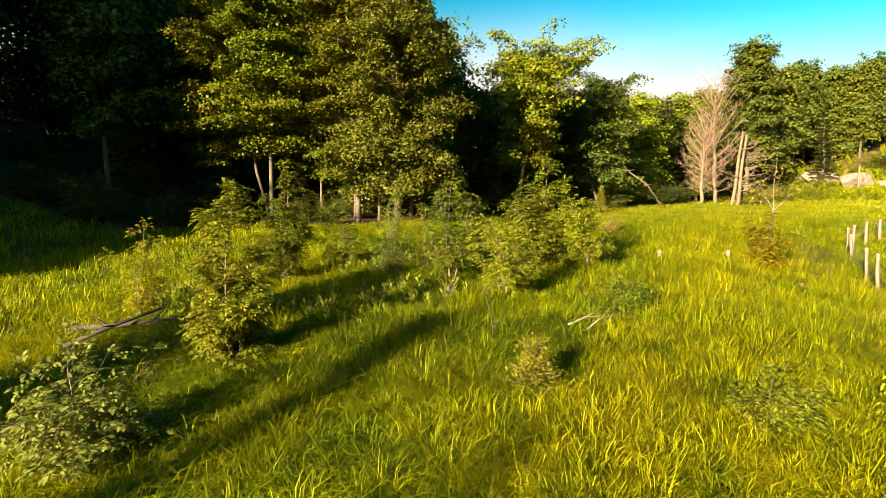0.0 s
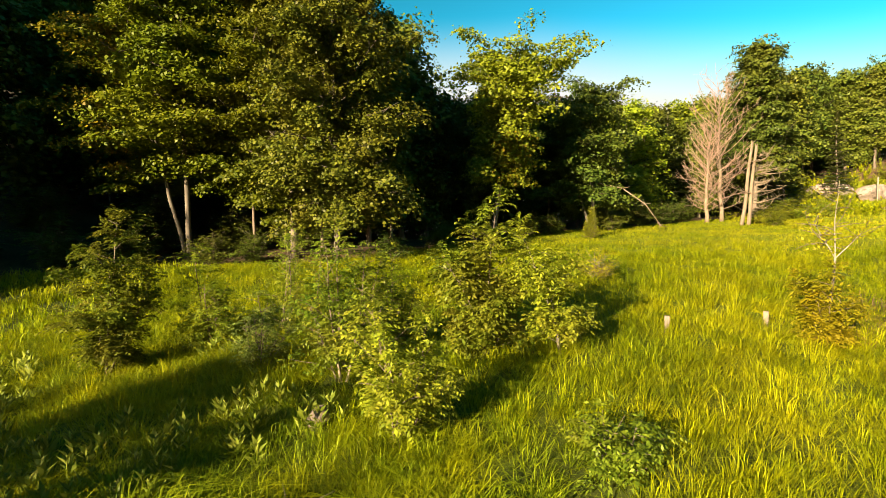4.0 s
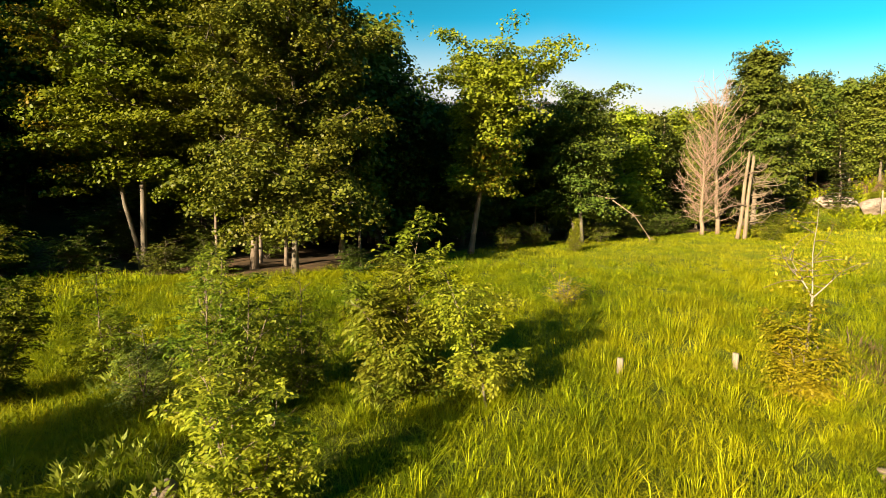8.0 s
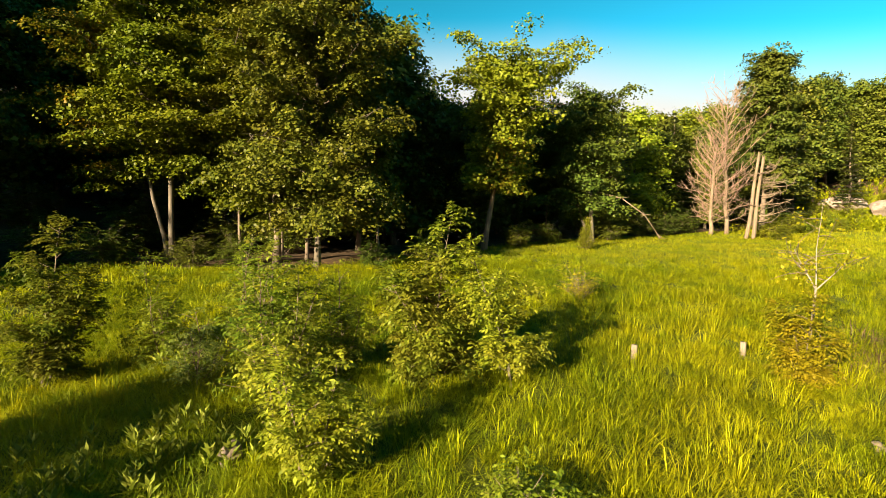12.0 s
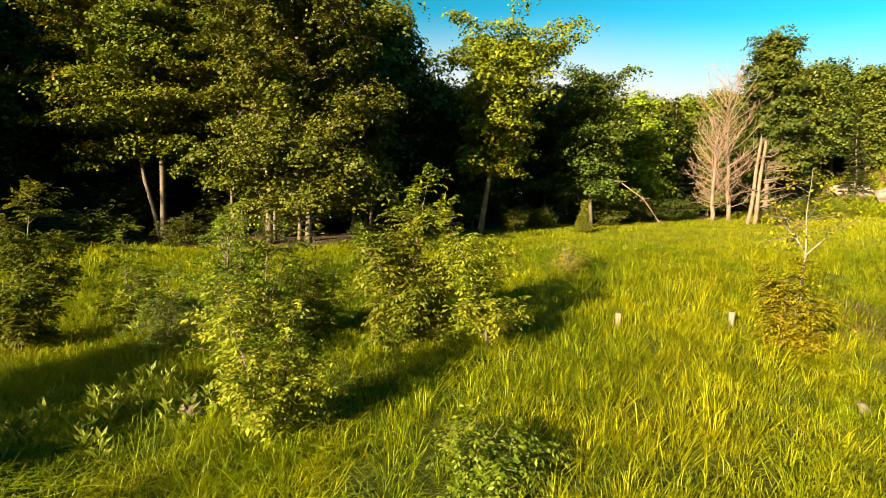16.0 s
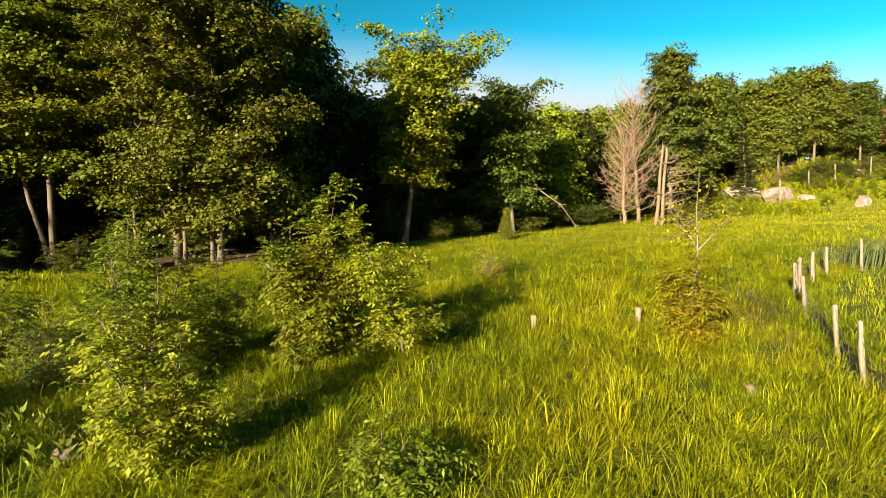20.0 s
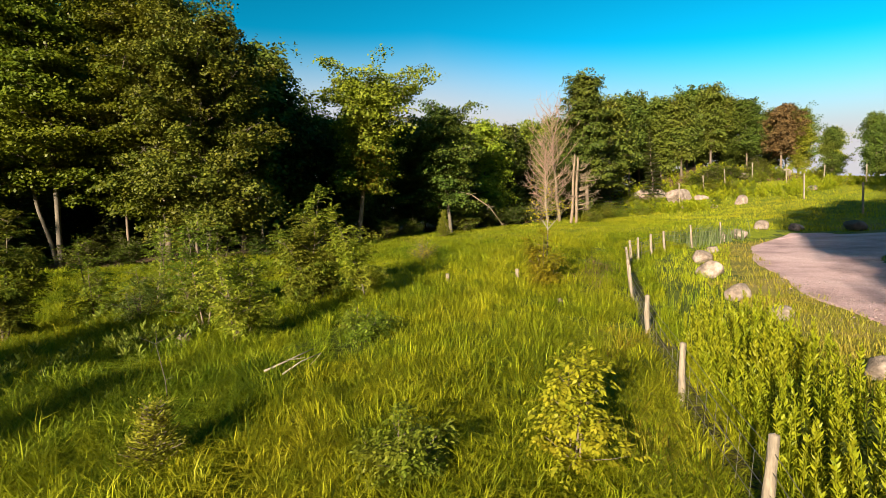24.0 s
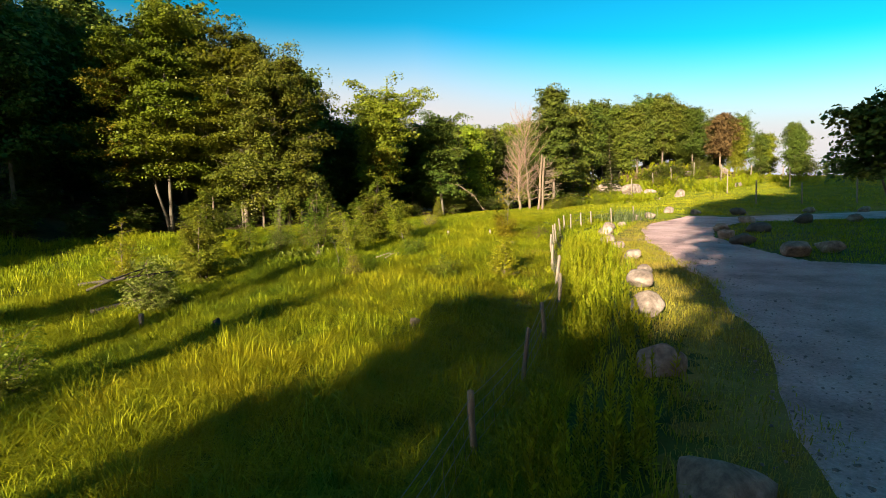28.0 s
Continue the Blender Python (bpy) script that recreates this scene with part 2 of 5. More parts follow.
PEBBLE = rough_mat("gravel_stones", [(0.3, (0.13, 0.09, 0.085)), (0.7, (0.28, 0.205, 0.195))], 7, None, 60)
ROCK = rough_mat("granite_rock", [(0.3, (0.085, 0.062, 0.048)), (0.5, (0.22, 0.168, 0.135)), (0.7, (0.34, 0.28, 0.235))], 2.2, [(0.3, (0.15, 0.15, 0.15)), (0.7, (0.85, 0.85, 0.85))], 12, 0.85, 0.8, 0.04, "Object")
DARKROCK = rough_mat("dark_rock", [(0.3, (0.035, 0.033, 0.03)), (0.7, (0.10, 0.09, 0.08))], 2, None, 18, 0.8, 0.7, 0.03, "Object")
WIRE = bpy.data.materials.new("galvanised_wire")
WIRE.use_nodes = True
WIRE.node_tree.nodes["Principled BSDF"].inputs["Base Color"].default_value = (0.22, 0.2, 0.18, 1)
WIRE.node_tree.nodes["Principled BSDF"].inputs["Metallic"].default_value = 0.8
WIRE.node_tree.nodes["Principled BSDF"].inputs["Roughness"].default_value = 0.5
WATER, _nt, _b, _o = node_mat("puddle_water")
# purple of the reflected sky put into the water's base colour
_b.inputs["Base Color"].default_value = (0.016, 0.012, 0.035, 1)
_b.inputs["Roughness"].default_value = 0.06
bump(_nt, _b, noise_tex(_nt, 5, 2), 0.05, 0.02)

# ---- mesh helpers ----
RNG = np.random.default_rng(7)


def sheet(name, v, f):
    """A mesh from arrays: v (n, 3); f a list of arrays of faces, each (m, 3) or (m, 4)."""
    me = bpy.data.meshes.new(name)
    f = [np.asarray(a, dtype=np.int32) for a in f if len(a)]
    loops = np.concatenate([a.ravel() for a in f])
    sizes = np.concatenate([np.full(len(a), a.shape[1], dtype=np.int32) for a in f])
    me.vertices.add(len(v))
    me.vertices.foreach_set("co", np.asarray(v, dtype=np.float32).ravel())
    me.loops.add(len(loops))
    me.loops.foreach_set("vertex_index", loops)
    me.polygons.add(len(sizes))
    me.polygons.foreach_set("loop_start", np.concatenate([[0], np.cumsum(sizes)[:-1]]).astype(np.int32))
    me.update(calc_edges=True)
    return me


def add(name, me, material, parent=None, label="", smooth=False):
    if material and not me.materials:
        me.materials.append(material)
    if smooth:
        me.polygons.foreach_set("use_smooth", np.ones(len(me.polygons), dtype=bool))
    ob = new(name, me)
    if parent:
        ob.parent = parent
    if label:
        ob["label"] = label
    return ob


def thing(name, at, label, category, group=""):
    ob = new(name)
    ob.empty_display_size = 0.2
    ob.matrix_basis = pose(*at)
    return tagged(ob, label, category, group)


def tube(points, radii, sides=6, cap=True):
    """A tapered tube along points."""
    p = np.asarray(points, float)
    r = np.asarray(radii, float)
    d = np.gradient(p, axis=0)
    d /= np.linalg.norm(d, axis=1)[:, None] + 1e-9
    ref = np.where(np.abs(d[:, 2:3]) > 0.9, [[1.0, 0, 0]], [[0, 0, 1.0]])
    a = np.cross(d, ref)
    a /= np.linalg.norm(a, axis=1)[:, None] + 1e-9
    b = np.cross(d, a)
    ang = np.linspace(0, 2 * np.pi, sides, endpoint=False)
    v = (p[:, None] + r[:, None, None] * (np.cos(ang)[None, :, None] * a[:, None] + np.sin(ang)[None, :, None] * b[:, None])).reshape(-1, 3)
    n = len(p)
    i, j = np.meshgrid(np.arange(n - 1), np.arange(sides), indexing="ij")
    k = (j + 1) % sides
    q = np.stack([i * sides + j, i * sides + k, (i + 1) * sides + k, (i + 1) * sides + j], -1).reshape(-1, 4)
    f = [q]
    if cap:
        v = np.concatenate([v, p[:1], p[-1:]])
        c0, c1 = n * sides, n * sides + 1
        js = np.arange(sides)
        f.append(np.stack([np.full(sides, c0), (js + 1) % sides, js], -1))
        f.append(np.stack([np.full(sides, c1), (n - 1) * sides + js, (n - 1) * sides + (js + 1) % sides], -1))
    return v, f


def joined(pieces):
    vs, quads, tris, at = [], [], [], 0
    for v, f in pieces:
        for a in f:
            (quads if a.shape[1] == 4 else tris).append(a + at)
        vs.append(v)
        at += len(v)
    f = []
    if quads:
        f.append(np.concatenate(quads))
    if tris:
        f.append(np.concatenate(tris))
    return np.concatenate(vs), f


def leaves(centres, size, rng, up=0.35, ratio=0.62, jitter=0.35, heading=None, face=None):
    """Folded leaf blades, one at each centre."""
    n = len(centres)
    s = size * (1 + jitter * rng.standard_normal(n)).clip(0.45, 1.9)
    d = rng.standard_normal((n, 3)) * (1, 1, 0.55)
    if heading is not None:
        d = d * 0.45 + heading
    d /= np.linalg.norm(d, axis=1)[:, None]
    side = rng.standard_normal((n, 3)) * (0.6, 0.6, 0.3) + (0, 0, up * 3)
    if face is not None:
        side = rng.standard_normal((n, 3)) * 0.22 + face
    w = np.cross(d, side)
    w /= np.linalg.norm(w, axis=1)[:, None] + 1e-9
    nrm = np.cross(w, d)
    a = centres - d * s[:, None] * 0.5
    t = centres + d * s[:, None] * 0.5
    mid = centres - d * s[:, None] * 0.05 + nrm * s[:, None] * 0.1
    l = mid + w * s[:, None] * ratio * 0.5
    r = mid - w * s[:, None] * ratio * 0.5
    v = np.stack([a, r, t, l], 1).reshape(-1, 3)
    f = (np.arange(n)[:, None] * 4 + np.arange(4)[None]).astype(np.int32)
    return v, [f]


def blades(base, height, width, lean, rng, droop=0.62):
    """Grass blades: base (n, 3), height (n,), width (n,), lean (n, 2) of the tip in heights."""
    n = len(base)
    ang = rng.uniform(0, 2 * np.pi, n)
    w = np.stack([np.cos(ang), np.sin(ang), np.zeros(n)], 1) * width[:, None] * 0.5
    l3 = np.concatenate([lean, np.zeros((n, 1))], 1)
    m = base + np.stack([np.zeros(n), np.zeros(n), height * 0.66], 1) + l3 * height[:, None] * 0.24
    t = base + l3 * height[:, None] + np.stack([np.zeros(n), np.zeros(n), height * (1 - droop * np.minimum(1.1, (lean**2).sum(1)))], 1)
    v = np.stack([base - w, base + w, m + w * 0.8, m - w * 0.8, t], 1).reshape(-1, 3)
    k = np.arange(n)[:, None] * 5
    return v, [(k + [[0, 1, 2, 3]]).astype(np.int32), (k + [[3, 2, 4]]).astype(np.int32)]


# ---- the lie of the land ----
def step(a, b, v):
    t = np.clip((v - a) / (b - a), 0, 1)
    return t * t * (3 - 2 * t)


def wavy(x, y, scale, seed=0.0):
    """Cheap smooth unevenness between -1 and 1."""
    x, y = x * scale + seed, y * scale - seed * 0.7
    return (np.sin(x * 1.0 + 1.3 * np.sin(y * 0.7)) + np.sin(y * 1.17 + 1.1 * np.sin(x * 0.83 + 2)) + np.sin((x + y) * 0.61 + seed)) / 3


def along(y, ys, vs):
    return np.interp(y, ys, vs)


FENCE_Y, FENCE_X = (-30, -10, -4.2, -2.3, -0.2, 2.3, 4.0, 6.3, 8.7, 12.4, 15.5, 18.5, 20.6, 22.5, 26), (-5, 1.5, 3.9, 4.85, 5.75, 6.7, 7.1, 7.6, 8.2, 9.35, 10.4, 11.7, 13.8, 17.0, 25)
ROCKS_Y, ROCKS_X = (-30, -10, -6.2, -3.3, -0.6, 0.9, 2.9, 5.6, 7.9, 10.0, 13.8, 14.8, 22.8, 26), (-2, 3.6, 5.2, 6.4, 7.4, 7.8, 8.8, 9.6, 10.1, 10.8, 12.2, 12.8, 17.5, 27)
EDGE_Y, EDGE_X = (-30, -12, -5.7, -4.8, -2.3, 0.9, 4.9, 7.9, 12.0, 18.4, 22, 25.3, 26.0), (-1, 4.0, 6.6, 7.1, 8.4, 9.9, 11.1, 12.1, 13.3, 16.1, 18.3, 22.5, 30)


def fence_x(y):
    return along(y, FENCE_Y, FENCE_X)


def rocks_x(y):
    return along(y, ROCKS_Y, ROCKS_X)


def road_z(y):
    return 0.25 + 0.042 * np.minimum(y, 24) + 0.02 * np.maximum(0, y - 24)


def ground_z(x, y):
    x, y = np.asarray(x, float), np.asarray(y, float)
    ys, zs = (-300, -40, -12, 0, 4, 8, 12, 20, 40, 60, 90, 150, 3000), (-2, -1.5, -0.6, 0.05, 0.4, 0.9, 1.25, 1.85, 2.6, 3.2, 4, 5, 6)
    m = sum(np.interp(y + d, ys, zs) for d in (-2, -1, 0, 1, 2)) / 5 - 0.28
    m = m - 0.4 * step(0, 7, -x) * (1 - step(14, 20, y))
    m = m + 0.42 * np.clip(-x - 17 - 0.1 * np.maximum(0, y - 25), 0, 45) * step(-5, 10, y)
    fx = fence_x(np.minimum(y, 26))
    m = m - 0.40 * step(5.0, 0.0, np.abs(x - fx)) * step(6, 14, y) * (1 - step(26, 34, y)) - 0.22 * step(2.2, 0.3, np.abs(x - fx + 0.6)) * (1 - step(6, 14, y)) - 0.14 * np.exp(-(((x - fx - 0.1) / 0.3) ** 2)) * step(3.5, 6, y) * (1 - step(15, 18, y))
    m = m + 0.07 * wavy(x, y, 0.9) + 0.05 * wavy(x, y, 2.3, 5.0)
    far = step(25, 42, y)
    m = m + 4.6 * np.exp(-(((x - 38) / 13.5) ** 2 + ((y - 66) / 10.0) ** 2)) * step(24, 34, y)
    m = m + 2.6 * step(24, 60, x) * step(26, 44, y) + 1.5 * step(70, 130, y)
    r = road_z(y) + 0.02 * wavy(x, y, 0.8, 3.0)
    b = step(fx + 0.4, np.maximum(rocks_x(np.minimum(y, 26)) + 0.1, fx + 0.9), x) * (1 - step(25.5, 33, y))
    return m * (1 - b) + r * b


def one_z(x, y):
    return float(ground_z(np.array([x]), np.array([y]))[0])


ISLAND = [(14.9, 4.6), (15.6, 8.5), (16.6, 12.2), (19.2, 16.4), (23.5, 20.2), (29, 19.2), (45, 14), (45, -6), (25, 0.2), (17.6, 2.6)]


def inside(poly, x, y):
    x, y = np.asarray(x, float), np.asarray(y, float)
    hit = np.zeros(x.shape, bool)
    for (x0, y0), (x1, y1) in zip(poly, poly[1:] + poly[:1]):
        cross = (y0 > y) != (y1 > y)
        hit ^= cross & (x < (x1 - x0) * (y - y0) / (y1 - y0 + 1e-12) + x0)
    return hit


def on_road(x, y, margin=0.0):
    wob = 0.12 * wavy(x, y, 1.1, 9.0) + 0.06 * wavy(x, y, 4.1, 2.0)
    left = along(np.minimum(y, 26), EDGE_Y, EDGE_X)
    return (x > left + wob + margin) & (y < 25.6 - 0.002 * (x - 24) ** 2 + wob - margin) & ~inside(ISLAND, x + wob, y + wob) & (x < 60) & (y > -40)


def in_woods(x, y):
    edge = np.interp(x, (-60, -24, -16, -11, -6, 0, 6, 12, 16, 24, 32, 60), (14, 15, 19, 20.5, 21.5, 32, 38, 43, 46, 54, 60, 52))
    return y > edge + 0.8 * wavy(x, y, 0.5)


# ---- ground ----
def build_ground():
    gx = np.concatenate([[-3000, -1200, -500, -220, -120, -80, -60], np.arange(-46, 0, 0.5), np.arange(0, 20, 0.25), np.arange(20, 70.01, 0.5), [80, 100, 140, 240, 500, 1200, 3000]])
    gy = np.concatenate([[-3000, -1200, -500, -200, -90, -50], np.arange(-34, -12, 0.5), np.arange(-12, 26, 0.25), np.arange(26, 84.01, 0.5), [92, 110, 150, 250, 500, 1200, 3000]])
    xx, yy = np.meshgrid(gx, gy, indexing="ij")
    v = np.stack([xx, yy, ground_z(xx, yy)], -1).reshape(-1, 3)
    i, j = np.meshgrid(np.arange(len(gx) - 1), np.arange(len(gy) - 1), indexing="ij")
    n = len(gy)
    q = np.stack([i * n + j, (i + 1) * n + j, (i + 1) * n + j + 1, i * n + j + 1], -1).reshape(-1, 4)
    me = sheet("ground", v, [q])
    for m in (SOIL, LITTER, VERGESOIL, TURF, DITCH_SHADE_SOIL):
        me.materials.append(m)
    c = v[q].mean(1)
    x, y = c[:, 0], c[:, 1]
    wob = 0.35 * wavy(x, y, 1.3, 4.0) + np.random.default_rng(2).normal(0, 0.22, len(x))
    kind = np.where(in_woods(x, y), 1, np.where(y > 24 + 12 * wob, 3, 0))
    verge = (x > rocks_x(np.minimum(y, 26)) + 0.2 + wob) & (y < 29 + wob) & (y > -40) & (x < 70)
    kind = np.where(verge & ~inside(ISLAND, x, y), 2, kind)
    kind = np.where((np.abs(x - fence_x(np.minimum(y, 26)) - 0.1) < 0.24) & (y > 4.5) & (y < 17), 4, kind)
    me.polygons.foreach_set("material_index", kind.astype(np.int32))
    return tagged(add("ground", me, None, smooth=True), "rough meadow ground with forest litter and dry road verge", "ground", kind="structure")


build_ground()


def build_road():
    ys = np.arange(-26, 25.4, 0.12)
    us = np.linspace(0, 1, 170) ** 1.4
    left = along(ys, EDGE_Y, EDGE_X) + 0.14 * wavy(ys * 0.4, ys, 1.3, 9.0) + 0.07 * wavy(ys, ys * 0.3, 4.6, 2.0)
    right = np.interp(ys, (-26, 1.0, 4.6, 8.5, 12.2, 16.4, 20.2, 25.4), (48, 48, 48, 48, 48, 48, 48, 48))
    xx = left[:, None] + (right - left)[:, None] * us[None]
    yy = np.repeat(ys[:, None], len(us), 1) + 0.15 * wavy(xx, xx * 0.5, 1.2) * step(20, 25, ys)[:, None]
    v = np.stack([xx, yy, ground_z(xx, yy) + 0.03 + 0.012 * wavy(xx, yy, 2.6, 7)], -1).reshape(-1, 3)
    v[::len(us), 2] -= 0.06
    i, j = np.meshgrid(np.arange(len(ys) - 1), np.arange(len(us) - 1), indexing="ij")
    n = len(us)
    q = np.stack([i * n + j, i * n + j + 1, (i + 1) * n + j + 1, (i + 1) * n + j], -1).reshape(-1, 4)
    keep = ~inside(ISLAND, v[:, 0], v[:, 1])
    t = np.concatenate([q[:, [0, 1, 2]], q[:, [0, 2, 3]]])
    t = t[keep[t].all(1)]
    used, inv = np.unique(t, return_inverse=True)
    me = sheet("road", v[used], [inv.reshape(-1, 3)])
    return tagged(add("road", me, GRAVEL, smooth=True), "packed pale gravel road curving round a grass island", "road", kind="structure")


build_road()

# ---- trees ----


def limb_path(rng, a, way, length, bend, n=6, wander=0.08):
    """A curved limb from a along way, its end turned by bend upwards (minus: drooping)."""
    pts = [np.array(a, float)]
    d = np.array(way, float)
    d /= np.linalg.norm(d)
    for _ in range(n - 1):
        d = d + np.array([0, 0, bend / n]) + rng.standard_normal(3) * wander
        d /= np.linalg.norm(d)
        pts.append(pts[-1] + d * length / (n - 1))
    return np.array(pts)


def sprays(rng, spots, ways, sizes, per, leaf, flat, ratio=0.8):
    """Domed sprays of leaves: each a drooping layer round a spot, longer along its limb's way."""
    n = len(spots)
    up = np.array([0.0, 0, 1.0])
    a = ways * (1, 1, 0.25)
    a /= np.linalg.norm(a, axis=1)[:, None] + 1e-9
    b = np.cross(up, a)
    b /= np.linalg.norm(b, axis=1)[:, None] + 1e-9
    k = np.repeat(np.arange(n), per)
    rho = np.sqrt(rng.uniform(0, 1, n * per))
    ang = rng.uniform(0, 2 * np.pi, n * per)
    edge = 1 + 0.22 * np.sin(3 * ang + k) + 0.15 * np.sin(7 * ang + 2 * k)
    ca, sa = np.cos(ang) * rho * edge, np.sin(ang) * rho * edge
    size = sizes[k][:, None]
    low = (0.3 - 0.95 * rho**2 + rng.normal(0, 0.24, n * per))[:, None] * flat
    c = spots[k] + size * (a[k] * (1.2 * ca)[:, None] + b[k] * (0.95 * sa)[:, None] + up * low)
    face = up * 0.75 + (a[k] * ca[:, None] + b[k] * sa[:, None]) * 0.9 + a[k] * 0.4
    return leaves(c, leaf, rng, ratio=ratio, face=face)


def broadleaf(seed, h, r, base, trunk_r, n_limbs=18, subs=5, per=60, leaf=0.2, flat=0.55, clump=0.55, stems=1, lean=0.04, gap=0.0, profile=None, tilt=(0, 0), inner=0.3):
    """Trunk and limbs, and the leaves, of a broadleaved tree h high with a crown r wide that begins at base."""
    rng = np.random.default_rng(seed)
    trunk, limbs, spots, ways = [], [], [], []
    for s in range(stems):
        side = rng.standard_normal(2) * 0.05 + (0, 0) if s == 0 else np.array([-0.5, 0.1]) + rng.standard_normal(2) * 0.1
        top = h * (1 - 0.12 * s)
        k = 9
        zz = np.linspace(0, top * 0.95, k)
        wander = np.cumsum(rng.standard_normal((k, 2)) * lean * h / k, 0)
        px = side[0] * (0.1 + 4.2 * (zz / h)) * (stems > 1) + wander[:, 0] - wander[0, 0] + tilt[0] * zz
        py = side[1] * (0.3 + 3.2 * (zz / h)) * (stems > 1) + wander[:, 1] - wander[0, 1] + tilt[1] * zz
        path = np.stack([px, py, zz - 0.25], 1)
        rad = trunk_r * (1 - 0.28 * s) * (1 - zz / top / 1.02) ** 0.75 + 0.012
        rad[0] *= 1.35
        trunk.append(tube(path, rad, 8))
        for i in range(n_limbs // stems):
            f = (i + rng.uniform(0.1, 0.9)) / (n_limbs // stems)
            z = base + (top * 0.93 - base) * f
            u = (z - base) / (top - base)
            wide = (profile(u) if profile else math.sin(math.pi * (0.16 + 0.80 * u)) ** 0.7) * r * rng.uniform(0.55, 1.15)
            az = i * 2.4 + s * 1.1 + rng.uniform(-0.7, 0.7)
            at = np.array([np.interp(z, path[:, 2], path[:, 0]), np.interp(z, path[:, 2], path[:, 1]), z])
            way = (math.cos(az), math.sin(az), 0.2 + 0.9 * u + rng.uniform(-0.15, 0.25))
            p = limb_path(rng, at, way, max(0.4, wide), -0.35 + 0.3 * u, 6, 0.12)
            lr = max(0.012, np.interp(z, zz, rad) * 0.42)
            limbs.append(tube(p, np.linspace(lr, 0.008, 6), 5, False))
            for j in range(subs):
                g = inner + (1 - inner) * (j + rng.uniform(0, 1)) / subs
                if rng.uniform() < gap:
                    continue
                q = np.array([np.interp(g * 5, range(6), p[:, c]) for c in range(3)])
                side2 = rng.standard_normal(3) * (1, 1, 0.6)
                e = q + side2 / np.linalg.norm(side2) * rng.uniform(0.25, 0.8) * clump * 1.5
                if per >= 60:
                    limbs.append(tube(np.array([q, (q + e) / 2 + rng.standard_normal(3) * 0.04, e]), [0.02, 0.013, 0.006], 4, False))
                spots.append(e)
                ways.append(p[-1] - p[0] + side2 * 0.3)
        spots.append(path[-1] + (0, 0, 0.2))
        ways.append(rng.standard_normal(3))
    spots, ways = np.array(spots), np.array(ways)
    return joined(trunk), joined(limbs), sprays(rng, spots, ways, clump * rng.uniform(0.6, 1.3, len(spots)), per, leaf, flat)


def conifer(seed, h, r, base, trunk_r, rings=16, arms=6, per=46, leaf=0.2, droop=-0.25, sparse=0.0, rounded=0.0):
    rng = np.random.default_rng(seed)
    zz = np.linspace(0, h, 8)
    w = np.cumsum(rng.standard_normal((8, 2)) * 0.01 * h, 0)
    path = np.stack([w[:, 0] - w[0, 0], w[:, 1] - w[0, 1], zz - 0.2], 1)
    rad = trunk_r * (1 - zz / h * 0.97)
    trunk = tube(path, rad, 8)
    limbs, cs, hs = [], [], []
    for i in range(rings):
        u = (i + rng.uniform(0, 0.7)) / rings
        z = base + (h - base) * u
        wide = r * ((1 - u) ** 0.85 * (1 - rounded) + rounded * math.sin(math.pi * (0.2 + 0.76 * u)) ** 0.8)
        for k in range(arms):
            if rng.uniform() < sparse:
                continue
            az = k * 2 * math.pi / arms + i * 0.8 + rng.uniform(-0.35, 0.35)
            l = max(0.15, wide * rng.uniform(0.65, 1.15))
            at = (np.interp(z, path[:, 2], path[:, 0]), np.interp(z, path[:, 2], path[:, 1]), z)
            p = limb_path(rng, at, (math.cos(az), math.sin(az), 0.15 + 0.4 * u), l, droop, 5, 0.06)
            limbs.append(tube(p, np.linspace(max(0.008, 0.03 * l), 0.005, 5), 4, False))
            n = max(6, int(per * l / max(r, 0.1)))
            t = rng.uniform(0.18, 1.05, n) ** 0.8
            q = np.stack([np.interp(t * 4, range(5), p[:, c]) for c in range(3)], 1)
            d = (p[-1] - p[0]) / l
            s = np.cross(d, (0, 0, 1))
            q += s * (rng.uniform(-1, 1, n) * 0.32 * l * (1.05 - t))[:, None] + rng.standard_normal((n, 3)) * (0.06, 0.06, 0.05)
            cs.append(q)
            hs.append(np.repeat(d[None], n, 0) + s * np.sign(rng.uniform(-1, 1, n))[:, None] * 0.6)
    return trunk, joined(limbs), leaves(np.concatenate(cs), leaf, rng, 0.6, 0.42, 0.35, np.concatenate(hs))


def grow(name, made, at, label, category, wood, foliage, turn=0.0, group="", extra=None):
    trunk, limbs, leaf = made
    ob = thing(name, (*at, 0, 0, turn), label, category, group)
    add("trunk", sheet("trunk", *trunk), wood, ob, smooth=True)
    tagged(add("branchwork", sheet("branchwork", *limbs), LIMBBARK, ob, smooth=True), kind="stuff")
    add("crown", sheet("crown", *leaf), foliage, ob)
    if extra:
        add("turning_foliage", sheet("turning_foliage", *extra), AUTUMN, ob, "yellow-orange turning foliage")
    return ob


def put(ob, x, y, scale=1.0, turn=0.0, label="", tall=1.0):
    c = copy_thing(ob, pose(x, y, one_z(x, y), 0, 0, turn) @ Matrix.Diagonal((scale, scale, scale * tall, 1)))
    if label:
        c["label"] = label
    return c


def foot(x, y, dz=0.0):
    return (x, y, one_z(x, y) + dz)


# the tall maples at the meadow's edge
def turning(made, pick):
    """The made tree with the leaves that pick(centres) names taken out of its crown, and those leaves."""
    v, (q,) = made[2]
    t = pick(v[q].mean(1))
    return (made[0], made[1], (v, [q[~t]])), (v, [q[t]])


